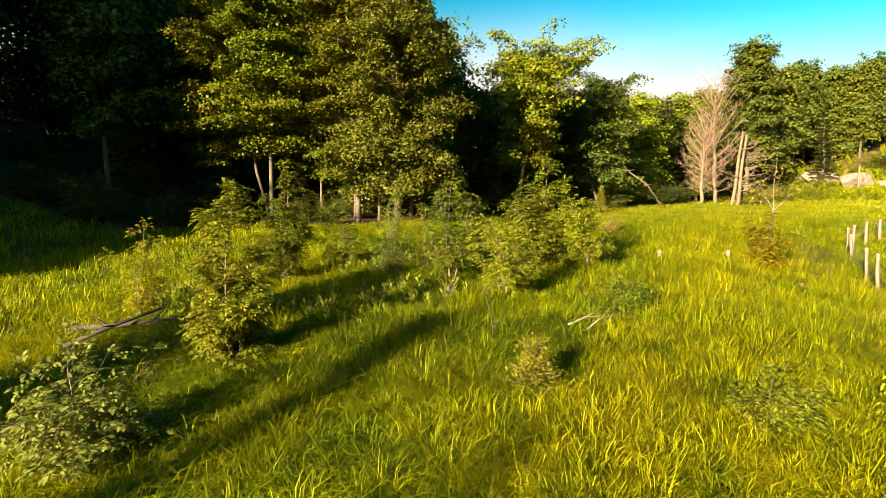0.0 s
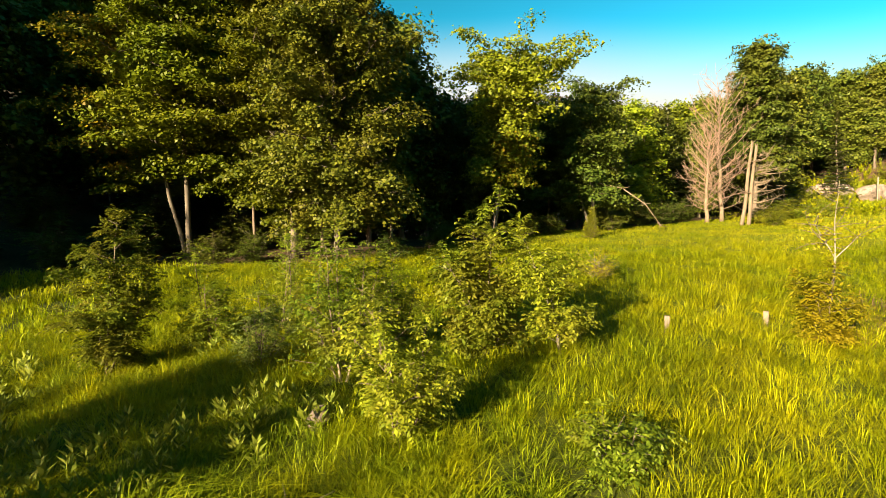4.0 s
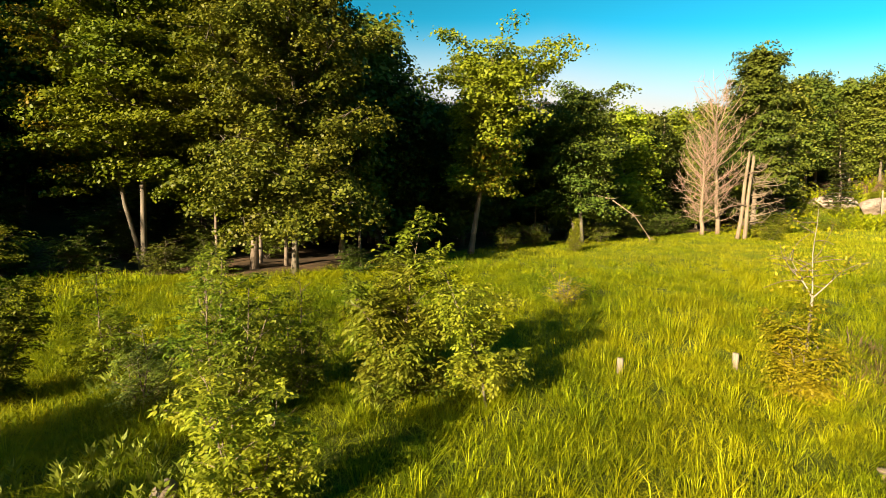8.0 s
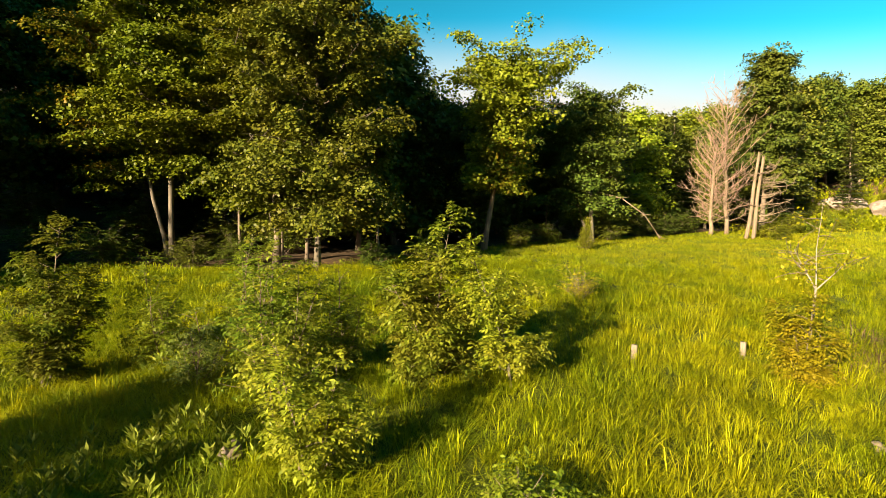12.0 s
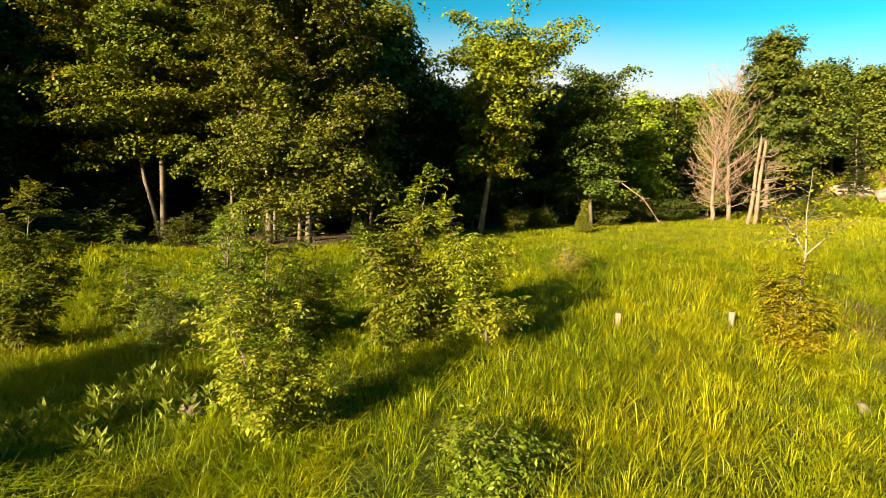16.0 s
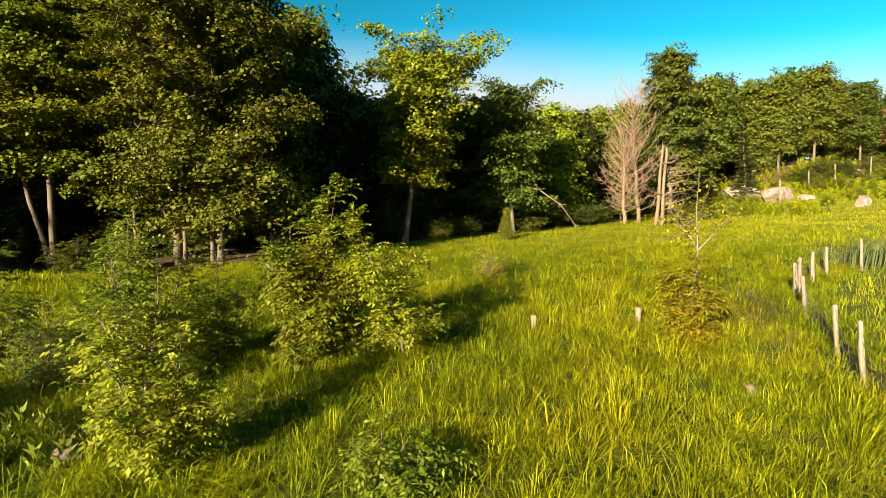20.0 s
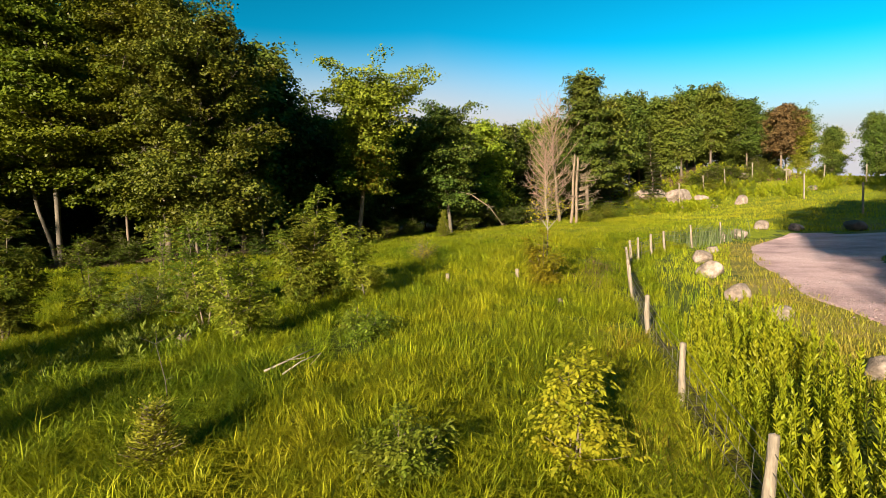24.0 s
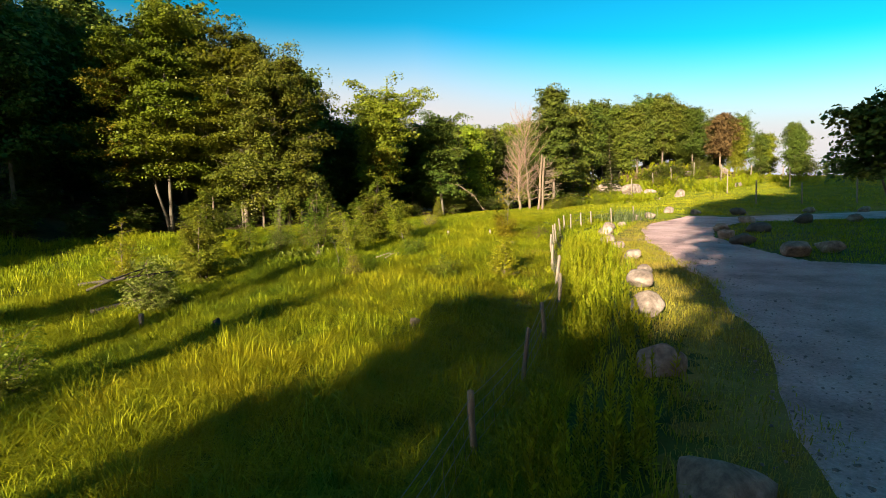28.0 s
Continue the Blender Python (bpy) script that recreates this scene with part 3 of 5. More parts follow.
rng_a = np.random.default_rng(3)
mapA, gold = turning(broadleaf(11, 13.6, 3.0, 3.3, 0.105, 60, 4, 430, 0.11, 0.42, 0.95, 2, 0.03, inner=0.4),
                     lambda c: (c[:, 0] < -1.9 + 0.8 * wavy(c[:, 1], c[:, 2], 1.3)) & (np.abs(c[:, 2] - 7.0) < 3.2) & (rng_a.uniform(0, 1, len(c)) < 0.7))
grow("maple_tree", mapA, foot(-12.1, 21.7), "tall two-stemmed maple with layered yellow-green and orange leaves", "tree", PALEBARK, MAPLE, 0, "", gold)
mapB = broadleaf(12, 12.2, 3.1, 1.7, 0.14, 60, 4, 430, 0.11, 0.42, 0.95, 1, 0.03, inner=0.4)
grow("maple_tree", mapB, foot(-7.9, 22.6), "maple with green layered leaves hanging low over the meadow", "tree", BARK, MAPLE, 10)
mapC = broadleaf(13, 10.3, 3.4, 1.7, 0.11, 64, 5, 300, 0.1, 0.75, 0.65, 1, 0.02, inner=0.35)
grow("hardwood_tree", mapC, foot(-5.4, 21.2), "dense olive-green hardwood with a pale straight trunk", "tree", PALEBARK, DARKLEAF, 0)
oakD, brown = turning(broadleaf(14, 9.1, 4.3, 3.3, 0.14, 84, 5, 120, 0.14, 0.55, 0.66, 1, 0.015, 0.08, lambda u: 0.28 if u < 0.38 else 0.3 + 0.62 * math.sqrt(max(0.0, 1 - ((u - 0.68) / 0.34) ** 2)), (0.14, 0.02)),
                      lambda c: (c[:, 2] < 5.4) & (c[:, 0] > 0.2) & (rng_a.uniform(0, 1, len(c)) < 0.35))
grow("ash_tree", oakD, foot(-0.4, 29.4), "open-crowned ash with pale leaves and sky between limbs", "tree", BARK, OAK, 0, "", brown)
treeE = broadleaf(15, 9.0, 2.8, 1.9, 0.12, 52, 6, 170, 0.13, 0.5, 0.72, 2, 0.03)
grow("maple_tree", treeE, foot(5.3, 35.0), "medium maple with a forked pale trunk at the field edge", "tree", PALEBARK, WOODS, 0)
pineR = broadleaf(16, 14.0, 3.0, 3.4, 0.17, 58, 5, 170, 0.16, 0.55, 0.75, 1, 0.02, profile=lambda u: 1.05 - 0.85 * u**1.6)
grow("hardwood_tree", pineR, foot(18.8, 47.5), "tall dark green hardwood standing over a broken snag", "tree", BARK, WOODS, 0)

# tree kinds that are repeated in the woods
woods_a = grow("hardwood_tree", broadleaf(21, 14.5, 3.0, 4.6, 0.16, 44, 6, 66, 0.25, 0.75, 0.95, 1, 0.03), foot(-24, 30), "tall woodland hardwood in deep shade on the hillside", "tree", BARK, WOODS, 0, "woodland trees")
woods_b = grow("hardwood_tree", broadleaf(22, 12.0, 2.8, 1.4, 0.14, 44, 6, 66, 0.25, 0.8, 0.95, 1, 0.05), foot(-27, 38), "leafy green hardwood in the far tree line", "tree", BARK, WOODS, 0, "woodland trees")
spruce = grow("spruce_tree", conifer(23, 11.5, 2.3, 0.8, 0.16, 24, 7, 50, 0.3, -0.3), foot(-16, 35), "narrow dark green spruce among the hardwoods", "tree", BARK, PINE, 0, "woodland trees")
pine = grow("hardwood_tree", broadleaf(24, 13.0, 3.0, 3.4, 0.16, 44, 6, 66, 0.25, 0.75, 0.95, 1, 0.03), foot(38, 80), "broad dark green tree on a grassy knoll", "tree", BARK, WOODS, 0, "knoll trees")
bright = grow("maple_tree", broadleaf(25, 11.0, 2.7, 1.4, 0.14, 42, 6, 66, 0.24, 0.8, 0.9, 1, 0.05), foot(14, 65), "sunlit yellow-green maple in the far tree line", "tree", BARK, OAK, 0, "woodland trees")

rng_w = np.random.default_rng(5)


def skyline(x, y, scale, high, rise):
    """The scale at which a tree high metres tall ends at the skyline's rise."""
    d = math.hypot(x - 3.3, y - 5.3)
    return min(scale, (3.9 + rise * d * rng_w.uniform(0.86, 1.12) - one_z(x, y)) / high)


HILL = "tall woodland hardwood in deep shade on the hillside"
LINE = "leafy green hardwood in the far tree line"
# left hillside woods
for x, y, kind, s in [(-20, 20, 0, 0.75), (-17, 25, 2, 0.95), (-22, 25, 1, 1.1), (-28, 19, 0, 1.1), (-30, 27, 2, 1.2), (-26, 35, 0, 1.15), (-19, 33, 1, 1.2), (-34, 23, 1, 1.2), (-36, 33, 0, 1.2), (-15, 30, 0, 1.15), (-13, 37, 2, 1.4), (-10, 28, 1, 1.15),
                      (-7, 33, 0, 1.05), (-20, 43, 0, 1.3)] + [(-30, 42, 1, 1.3), (-40, 28, 0, 1.2), (-33, 16, 0, 1.1), (-25, 14.5, 1, 1.0), (-43, 19, 1, 1.2), (-14, 48, 0, 1.2), (-22, 38, 1, 1.1), (-17, 40, 1, 1.2), (-12, 33, 1, 1.2), (-8.5, 37, 1, 1.1), (-28, 24, 1, 1.0), (-23, 29, 1, 0.9), (-31, 33, 1, 1.1), (-25, 50, 1, 1.4), (-36, 40, 1, 1.2)]:
    put((woods_a, woods_b, spruce)[kind], x, y, skyline(x, y, s, (14.5, 12.0, 11.5)[kind], 0.27) if x > -13.5 else s * rng_w.uniform(0.94, 1.06), rng_w.uniform(0, 360), HILL if kind < 2 else "")
# the tree line across the end of the meadow
for x, y, kind in [(-4.2, 31, 0), (-3.2, 36, 1), (0.8, 36, 2), (3.4, 43, 2), (6.5, 46, 1), (8.6, 42, 3), (9.5, 49, 3), (12.5, 53, 1), (15, 56, 3), (7.5, 39.5, 2), (18, 57, 1), (12, 46.5, 2), (5, 54, 0), (21, 62, 3), (0, 56, 0), (15.5, 50, 1), (-1, 40, 1)] + [(2, 41.5, 1), (5, 49, 1), (9, 55, 1), (3, 60, 1), (-3, 50, 1), (-6, 45, 1), (13, 62, 1), (19, 66, 1), (8, 63, 1), (14, 70, 0), (10.5, 45.5, 1), (17, 61, 1), (-10, 53, 0), (24, 67, 1), (-1.5, 33.5, 1), (4.6, 39.5, 1), (7.3, 51, 1), (11.6, 49.5, 1)]:
    rise = 0.215 if x < -2.5 else 0.2 if x < 1 else 0.18
    put((woods_a, woods_b, spruce, bright)[kind], x, y, skyline(x, y, 1.2, (14.5, 12.0, 11.5, 11.0)[kind], rise), rng_w.uniform(0, 360), "" if kind > 1 else LINE)
# taller trees standing behind the meadow's edge
for x, y, kind, s in [(-5.5, 30.5, 1, 0.97), (-6.6, 28, 1, 0.86)]:
    put((woods_a, woods_b)[kind], x, y, s, rng_w.uniform(0, 360), LINE)
slim = grow("young_maple_tree", broadleaf(27, 7.6, 1.5, 3.0, 0.07, 22, 5, 60, 0.17, 0.6, 0.55, 1, 0.03), foot(-7.1, 23.6), "young maple with a slim dark trunk at the wood's edge", "tree", BARK, MAPLE, 0, "young trees")
for x, y, s in [(-8.7, 24.3, 1.0), (-4.3, 24.6, 0.85), (-10.3, 23.6, 0.9), (2.6, 36.2, 0.8)]:
    put(slim, x, y, s, rng_w.uniform(0, 360))
# trees on the knoll and beyond
for x, y, kind, s in [
    (23.5, 55, 4, 0.93), (27.8, 60, 0, 0.81), (31.5, 66, 4, 0.86), (35, 61.5, 4, 0.74), (33.5, 71, 0, 0.83), (43.5, 62, 4, 0.66), (41, 70, 0, 0.79), (47.5, 68, 1, 0.78),
    (55, 68, 0, 0.66), (53, 72, 4, 0.78), (58, 66, 3, 0.6), (22.5, 50.5, 2, 0.75), (29, 56.5, 2, 0.72), (50, 62, 3, 0.62), (24.5, 62, 0, 0.88), (37, 76, 1, 1.1),
    (49, 76, 4, 1.04), (30, 74, 0, 0.95), (38.5, 67, 0, 0.71), (46, 70, 1, 0.92), (29, 66, 0, 0.81), (35, 66, 0, 0.63), (44, 74, 0, 0.94), (20, 52.5, 1, 0.85),
    (26, 70, 0, 0.91), (52, 67, 0, 0.61), (39.5, 63, 4, 0.78), (33, 62.5, 1, 0.84),
]:
    put((woods_a, woods_b, spruce, bright, pine)[kind], x, y, s, rng_w.uniform(0, 360), "leafy green hardwood on the wooded knoll" if kind in (0, 1) else "")
# lower woods closing the view behind the knoll
for x, y, s in [(24, 79, 0.7), (27.5, 81, 0.75), (31, 80, 0.7), (34.5, 82, 0.75), (38, 80, 0.75), (41.5, 82, 0.75), (45, 80, 0.7), (48.5, 82, 0.7), (52, 79, 0.65), (55.5, 76, 0.55), (32.5, 68.5, 0.45), (36.5, 69.5, 0.45), (28.5, 70.5, 0.5), (40.5, 66.5, 0.4), (44, 66.5, 0.45)]:
    put(woods_b, x, y, s, rng_w.uniform(0, 360), "low leafy tree behind the wooded knoll")
# a pair of pointed trees at the end of the row, and far bushes
for x, y, s in [(53.3, 54.5, 0.52), (55.3, 56.5, 0.44), (59, 61, 0.5), (50.5, 57.5, 0.42)]:
    put(woods_b, x, y, s, rng_w.uniform(0, 360), "full pointed tree at the end of the row", 1.15)
for x, y, s in [(64, 58, 0.2), (68, 55, 0.22), (61, 52, 0.18), (58, 55, 0.16)]:
    put(woods_b, x, y, s, rng_w.uniform(0, 360), "low leafy tree at the hill's far end")

rust = broadleaf(31, 8.0, 2.2, 2.6, 0.13, 40, 6, 80, 0.17, 0.8, 0.6, 1, 0.03, 0.1)
grow("dead_pine_tree", rust, foot(46.4, 60.0), "dying pine with rust-brown needles", "tree", DEADWOOD, RUST, 0)

edge_tree = broadleaf(32, 6.9, 1.7, 2.6, 0.08, 32, 6, 56, 0.22, 0.6, 0.65, 2, 0.02)
grow("elm_tree", edge_tree, foot(27.2, 14.0), "tree with two bare slender trunks on the grass island", "tree", BARK, WOODS, 0)

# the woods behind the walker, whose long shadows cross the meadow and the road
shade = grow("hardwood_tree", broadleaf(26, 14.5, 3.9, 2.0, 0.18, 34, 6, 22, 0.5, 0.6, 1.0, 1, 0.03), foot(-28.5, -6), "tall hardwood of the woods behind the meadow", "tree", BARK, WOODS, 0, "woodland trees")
SHADE_TREES = [
    (-11.1, -30.2, 0.97, 0.7), (-6.4, -34.7, 0.95, 0.75), (-4.8, -32.1, 0.92, 0.7), (-8.3, -31.6, 0.84, 0.42), (-4.2, -33.2, 0.95, 0.9), (-1.7, -29.1, 0.92, 0.8), (-0.4, -23.2, 0.95, 0.6), (-3.4, -28.7, 0.95, 0.6),
    (-16.0, -29.3, 0.95, 0.22), (-15.9, -23.2, 0.95, 0.18), (-28.0, -26.8, 0.97, 0.5), (-29, -2, 1.25, 1), (-27.5, 1, 1.5, 0.9), (-33, -10, 1.1, 1), (-31, 3, 1.1, 1), (-36, -3, 1.1, 1), (-29, 9, 1.0, 1), (-38, 8, 1.1, 1), (-40, -12, 1.1, 1), (-33, -20, 1.1, 1),
    (-27.7, 5.5, 0.9, 1), (-44, 2, 1.1, 1), (-27.5, 5.5, 1.5, 1), (-35, -9, 1.3, 1.1), (-33, 6, 1.3, 1.1),
    (-38, 0, 1.3, 1.1), (1.1, -23.1, 1.1, 1), (-7.0, -38.0, 2.0, 0.42), (-5.0, -37.5, 2.1, 0.6), (-1.5, -35.5, 2.1, 0.7), (2.9, -32.0, 2.0, 0.8), (11.5, -27.2, 2.4, 0.75), (15.5, -26.2, 2.4, 0.8),
    (20.5, -22.7, 2.4, 0.8), (26.5, -20.2, 2.4, 0.8), (-22.4, -26.9, 1.17, 0.42), (1.3, -34.8, 1.6, 1.1), (4.3, -32.3, 1.6, 1.1), (8.1, -28.1, 1.65, 1.1), (-2.2, -36.3, 1.6, 1), (12.1, -25.6, 1.65, 1.1),
    (3.7, -26.2, 1.5, 0.9), (2.5, -28.5, 1.55, 1), (5.0, -25.0, 1.55, 1), (8.5, -23.5, 1.55, 1), (12.0, -21.0, 1.55, 1), (14.9, -20.9, 1.7, 1.1), (18.9, -18.9, 1.7, 1.1), (22.9, -16.9, 1.7, 1.1),
    (26.9, -14.3, 1.7, 1.1), (7.5, -30.5, 1.55, 1), (14.5, -27.5, 1.55, 1), (30.9, -12.3, 1.7, 1.1), (34.9, -9.3, 1.7, 1.1), (1.2, -29.7, 1.4, 1), (6.0, -28.0, 1.55, 1), (10.5, -27.0, 1.55, 1),
    (18.2, -22.4, 1.35, 1), (23.2, -19.4, 1.35, 1), (28.0, -16.7, 1.4, 1), (41.0, 1.3, 1.4, 1), (46.0, 6.3, 1.4, 1), (12.6, -23.6, 1.65, 1.1), (29.9, -17.4, 1.7, 1.1), (-9.3, -34.5, 0.95, 0.65), (-6.2, -32.0, 0.95, 0.7), (-4.2, -29.5, 0.95, 0.7), (-10.3, -33.5, 0.95, 0.6),
]
for x, y, s, wide in SHADE_TREES:
    copy_thing(shade, pose(x, y, one_z(x, y), 0, 0, rng_w.uniform(0, 360)) @ Matrix.Diagonal((s * wide, s * wide, s, 1)))


def bare_tree(seed, h, r, trunk_r, n=60, base=0.8, up=0.9):
    rng = np.random.default_rng(seed)
    zz = np.linspace(0, h * 0.97, 9)
    w = np.cumsum(rng.standard_normal((9, 2)) * 0.012 * h, 0)
    path = np.stack([w[:, 0] - w[0, 0], w[:, 1] - w[0, 1], zz - 0.2], 1)
    rad = trunk_r * (1 - zz / h) ** 0.8 + 0.008
    limbs = []
    for i in range(n):
        u = (i + rng.uniform()) / n
        z = base + (h * 0.96 - base) * u
        at = np.array([np.interp(z, path[:, 2], path[:, 0]), np.interp(z, path[:, 2], path[:, 1]), z])
        az = i * 2.4 + rng.uniform(-0.4, 0.4)
        l = r * (0.35 + math.sin(math.pi * (0.12 + 0.75 * u))) * rng.uniform(0.6, 1.05)
        p = limb_path(rng, at, (math.cos(az), math.sin(az), up * (0.3 + u)), l, 0.5, 6, 0.1)
        limbs.append(tube(p, np.linspace(0.026, 0.006, 6), 4, False))
        for k in range(8):
            g = rng.uniform(0.25, 1.0)
            q = np.array([np.interp(g * 5, range(6), p[:, c]) for c in range(3)])
            d = (p[-1] - p[0]) / l * 0.7 + rng.standard_normal(3) * 0.5 + (0, 0, 0.35)
            limbs.append(tube(limb_path(rng, q, d, rng.uniform(0.35, 0.9), 0.3, 4, 0.15), [0.013, 0.011, 0.009, 0.006], 3, False))
    return tube(path, rad, 8), joined(limbs)


def build_dead_tree(x, y, h, r, seed):
    ob = thing("dead_tree", foot(x, y), "leafless dead tree with fine reddish-grey twigs", "tree")
    t, l = bare_tree(seed, h, r, 0.15)
    add("trunk", sheet("trunk", *t), DEADWOOD, ob, smooth=True)
    tagged(add("twig_crown", sheet("twig_crown", *l), TWIG, ob), kind="stuff")
    return ob


build_dead_tree(15.0, 43.0, 9.8, 2.7, 41)
build_dead_tree(13.8, 42.4, 6.2, 2.0, 42)


def build_snag(x, y):
    ob = thing("broken_snag", foot(x, y), "broken double trunk of a dead pine with bare curved branches", "dead tree")
    rng = np.random.default_rng(43)
    for n, (dx, h, lean) in enumerate([(-0.1, 5.2, 0.09), (0.28, 4.9, 0.06)]):
        z = np.linspace(-0.2, h, 9)
        p = np.stack([dx + lean * z + 0.05 * np.sin(z * 1.3 + n), 0.05 * np.cos(z), z], 1)
        v, f = tube(p, 0.125 * (1 - z / h * 0.35), 9)
        top = v[:, 2] > h - 0.1
        v[top, 2] += rng.uniform(-0.15, 0.45, top.sum())
        add("trunk", sheet("trunk", v, f), DEADWOOD, ob, smooth=True)
    pieces = []
    for i in range(34):
        z = rng.uniform(0.8, 4.6)
        az = rng.normal(0.0, 0.9) if i % 3 else rng.uniform(0, 6.28)
        l = rng.uniform(0.7, 2.3) * (1.1 - 0.1 * z)
        p = limb_path(rng, (0.4 + 0.1 * z, 0, z), (math.cos(az), math.sin(az), -0.15), l, 0.8, 6, 0.12)
        pieces.append(tube(p, np.linspace(0.045, 0.01, 6), 4, False))
        for k in range(4):
            q = p[rng.integers(2, 6)]
            pieces.append(tube(limb_path(rng, q, rng.standard_normal(3) + (0, 0, 0.2), rng.uniform(0.25, 0.7), 0.3, 4, 0.15), [0.016, 0.012, 0.01, 0.006], 3, False))
    tagged(add("branchwork", sheet("branchwork", *joined(pieces)), DEADWOOD, ob), kind="stuff")
    return ob


build_snag(15.2, 39.6)

# ---- saplings and bushes in the meadow ----


def sapling(seed, h, r, leaf=0.11, n=900, stems=3, low=0.12, pointed=0.6):
    """Slim stems, rising branches and feathered leaves, whose leaflets hang in pairs."""
    rng = np.random.default_rng(seed)
    wood, spots, ways = [], [], []
    for s in range(stems):
        az = rng.uniform(0, 6.28)
        sp = r * (0.12 if s == 0 else rng.uniform(0.35, 0.8))
        hh = h * (1 if s == 0 else rng.uniform(0.5, 0.92))
        p = limb_path(rng, (0.03 * s, 0, -0.1), (math.cos(az) * sp / hh, math.sin(az) * sp / hh, 1), hh + 0.1, 0.2, 8, 0.06)
        wood.append(tube(p, np.linspace(0.006 + 0.007 * h, 0.004, 8), 5, False))
        for i in range(int(6 + 4 * h)):
            u = low + (1.0 - low) * (i + rng.uniform()) / int(6 + 4 * h)
            q = np.array([np.interp(u * 7, range(8), p[:, c]) for c in range(3)])
            a2 = i * 2.4 + s + rng.uniform(-0.6, 0.6)
            shape = pointed * (1.0 - u) + (1 - pointed) * math.sin(math.pi * min(0.97, 0.25 + 0.7 * u))
            l = r * shape * rng.uniform(0.45, 1.3) * (1 if s == 0 else 0.7) + 0.06
            b = limb_path(rng, q, (math.cos(a2), math.sin(a2), rng.uniform(0.5, 1.3)), l, -0.2, 5, 0.12)
            wood.append(tube(b, np.linspace(0.007, 0.003, 5), 3, False))
            for t in rng.uniform(0.2, 1.0, max(2, int(l / 0.09))):
                spots.append([np.interp(t * 4, range(5), b[:, c]) for c in range(3)])
                a3 = rng.uniform(0, 6.28)
                ways.append((b[-1] - b[0]) / l * 0.7 + (math.cos(a3), math.sin(a3), 0.15))
        spots.append(p[-1])
        ways.append(np.array((rng.uniform(-0.5, 0.5), rng.uniform(-0.5, 0.5), 1.0)))
    spots, ways = np.array(spots), np.array(ways)
    ways /= np.linalg.norm(ways, axis=1)[:, None]
    pairs = 4
    many = max(1, round(3.4 * n / (len(spots) * (2 * pairs + 1))))
    spots, ways = np.repeat(spots, many, 0), np.repeat(ways, many, 0)
    ways = ways + rng.standard_normal(ways.shape) * 0.35 * (many > 1)
    ways /= np.linalg.norm(ways, axis=1)[:, None]
    spots = spots + rng.standard_normal(spots.shape) * 0.05 * (many > 1)
    long = leaf * 2.0 * rng.uniform(0.7, 1.2, len(spots))
    side = np.cross(ways, (0, 0, 1.0)) + rng.standard_normal(ways.shape) * 0.15
    side /= np.linalg.norm(side, axis=1)[:, None]
    cs, hs = [], []
    for k in range(pairs * 2 + 1):
        t = 1.0 if k == pairs * 2 else 0.3 + 0.6 * (k // 2) / (pairs - 1)
        sign = 0.0 if k == pairs * 2 else 1.0 if k % 2 else -1.0
        at = spots + ways * (long * t)[:, None] - np.array([0, 0, 1.0]) * (0.35 * long * t * t)[:, None]
        d = ways * 0.55 + side * sign * 0.85 - np.array([0, 0, 0.25 + 0.3 * t])
        cs.append(at + d * leaf * 0.33)
        hs.append(d * 2.2)
    return joined(wood), leaves(np.concatenate(cs), leaf * 0.54, rng, 0.45, 0.46, 0.2, np.concatenate(hs))


def plant(name, made, x, y, label, category, foliage, wood=BARK, turn=0.0, dz=0.0, group="", tilt=0.0):
    ob = thing(name, (*foot(x, y, dz), 0, tilt, turn), label, category, group)
    add("stem", sheet("stem", *made[0]), wood, ob)
    add("foliage", sheet("foliage", *made[1]), foliage, ob)
    return ob


plant("birch_sapling", sapling(51, 2.95, 0.85, 0.12, 6800, 3, 0.08, 0.4), -3.5, 5.8, "bushy yellow-green birch sapling", "sapling", SAP)
plant("alder_bush", sapling(52, 1.5, 1.04, 0.128, 2520, 6, 0.1, 0.25), -3.65, 3.35, "low spreading alder bush with pale leaves", "bush", WILLOW)
plant("aspen_sapling", sapling(53, 2.2, 0.83, 0.102, 1800, 4, 0.1, 0.4), -7.1, 7.9, "thin yellow-leaved aspen saplings beside fallen sticks", "sapling", YELLOWS)
plant("ash_sapling", sapling(54, 3.05, 1.04, 0.136, 4760, 3, 0.1, 0.45), -5.75, 11.4, "full green ash sapling in the meadow", "sapling", SAPDARK)
plant("aspen_sapling", sapling(55, 2.3, 0.83, 0.119, 2000, 4, 0.1, 0.4), -4.6, 12.9, "light green aspen sapling in tall grass", "sapling", SAP)
plant("willow_bush", sapling(56, 1.45, 0.61, 0.102, 1200, 6, 0.1, 0.2), -2.75, 11.6, "pale silvery willow bush in grass", "bush", WILLOW)
plant("alder_sapling", sapling(57, 2.5, 0.83, 0.119, 3080, 5, 0.1, 0.3), -1.0, 11.1, "green alder growing by a pale stump", "sapling", SAPDARK)
plant("cherry_sapling", sapling(58, 1.75, 0.7, 0.115, 1900, 4, 0.15, 0.2), 0.45, 9.4, "light yellow-green cherry sapling", "sapling", SAP)
plant("alder_sapling", sapling(59, 1.85, 0.72, 0.102, 1600, 4, 0.1, 0.3), -0.5, 12.3, "green sapling in long grass", "sapling", SAPDARK)
plant("alder_sapling", sapling(60, 1.85, 0.72, 0.102, 1600, 4, 0.1, 0.3), -1.9, 12.2, "green sapling in long grass", "sapling", SAP)
plant("maple_sapling", sapling(61, 2.75, 0.86, 0.153, 5320, 5, 0.06, 0.55), 1.2, 12.4, "dense dark green pointed maple sapling", "sapling", SAPDARK)
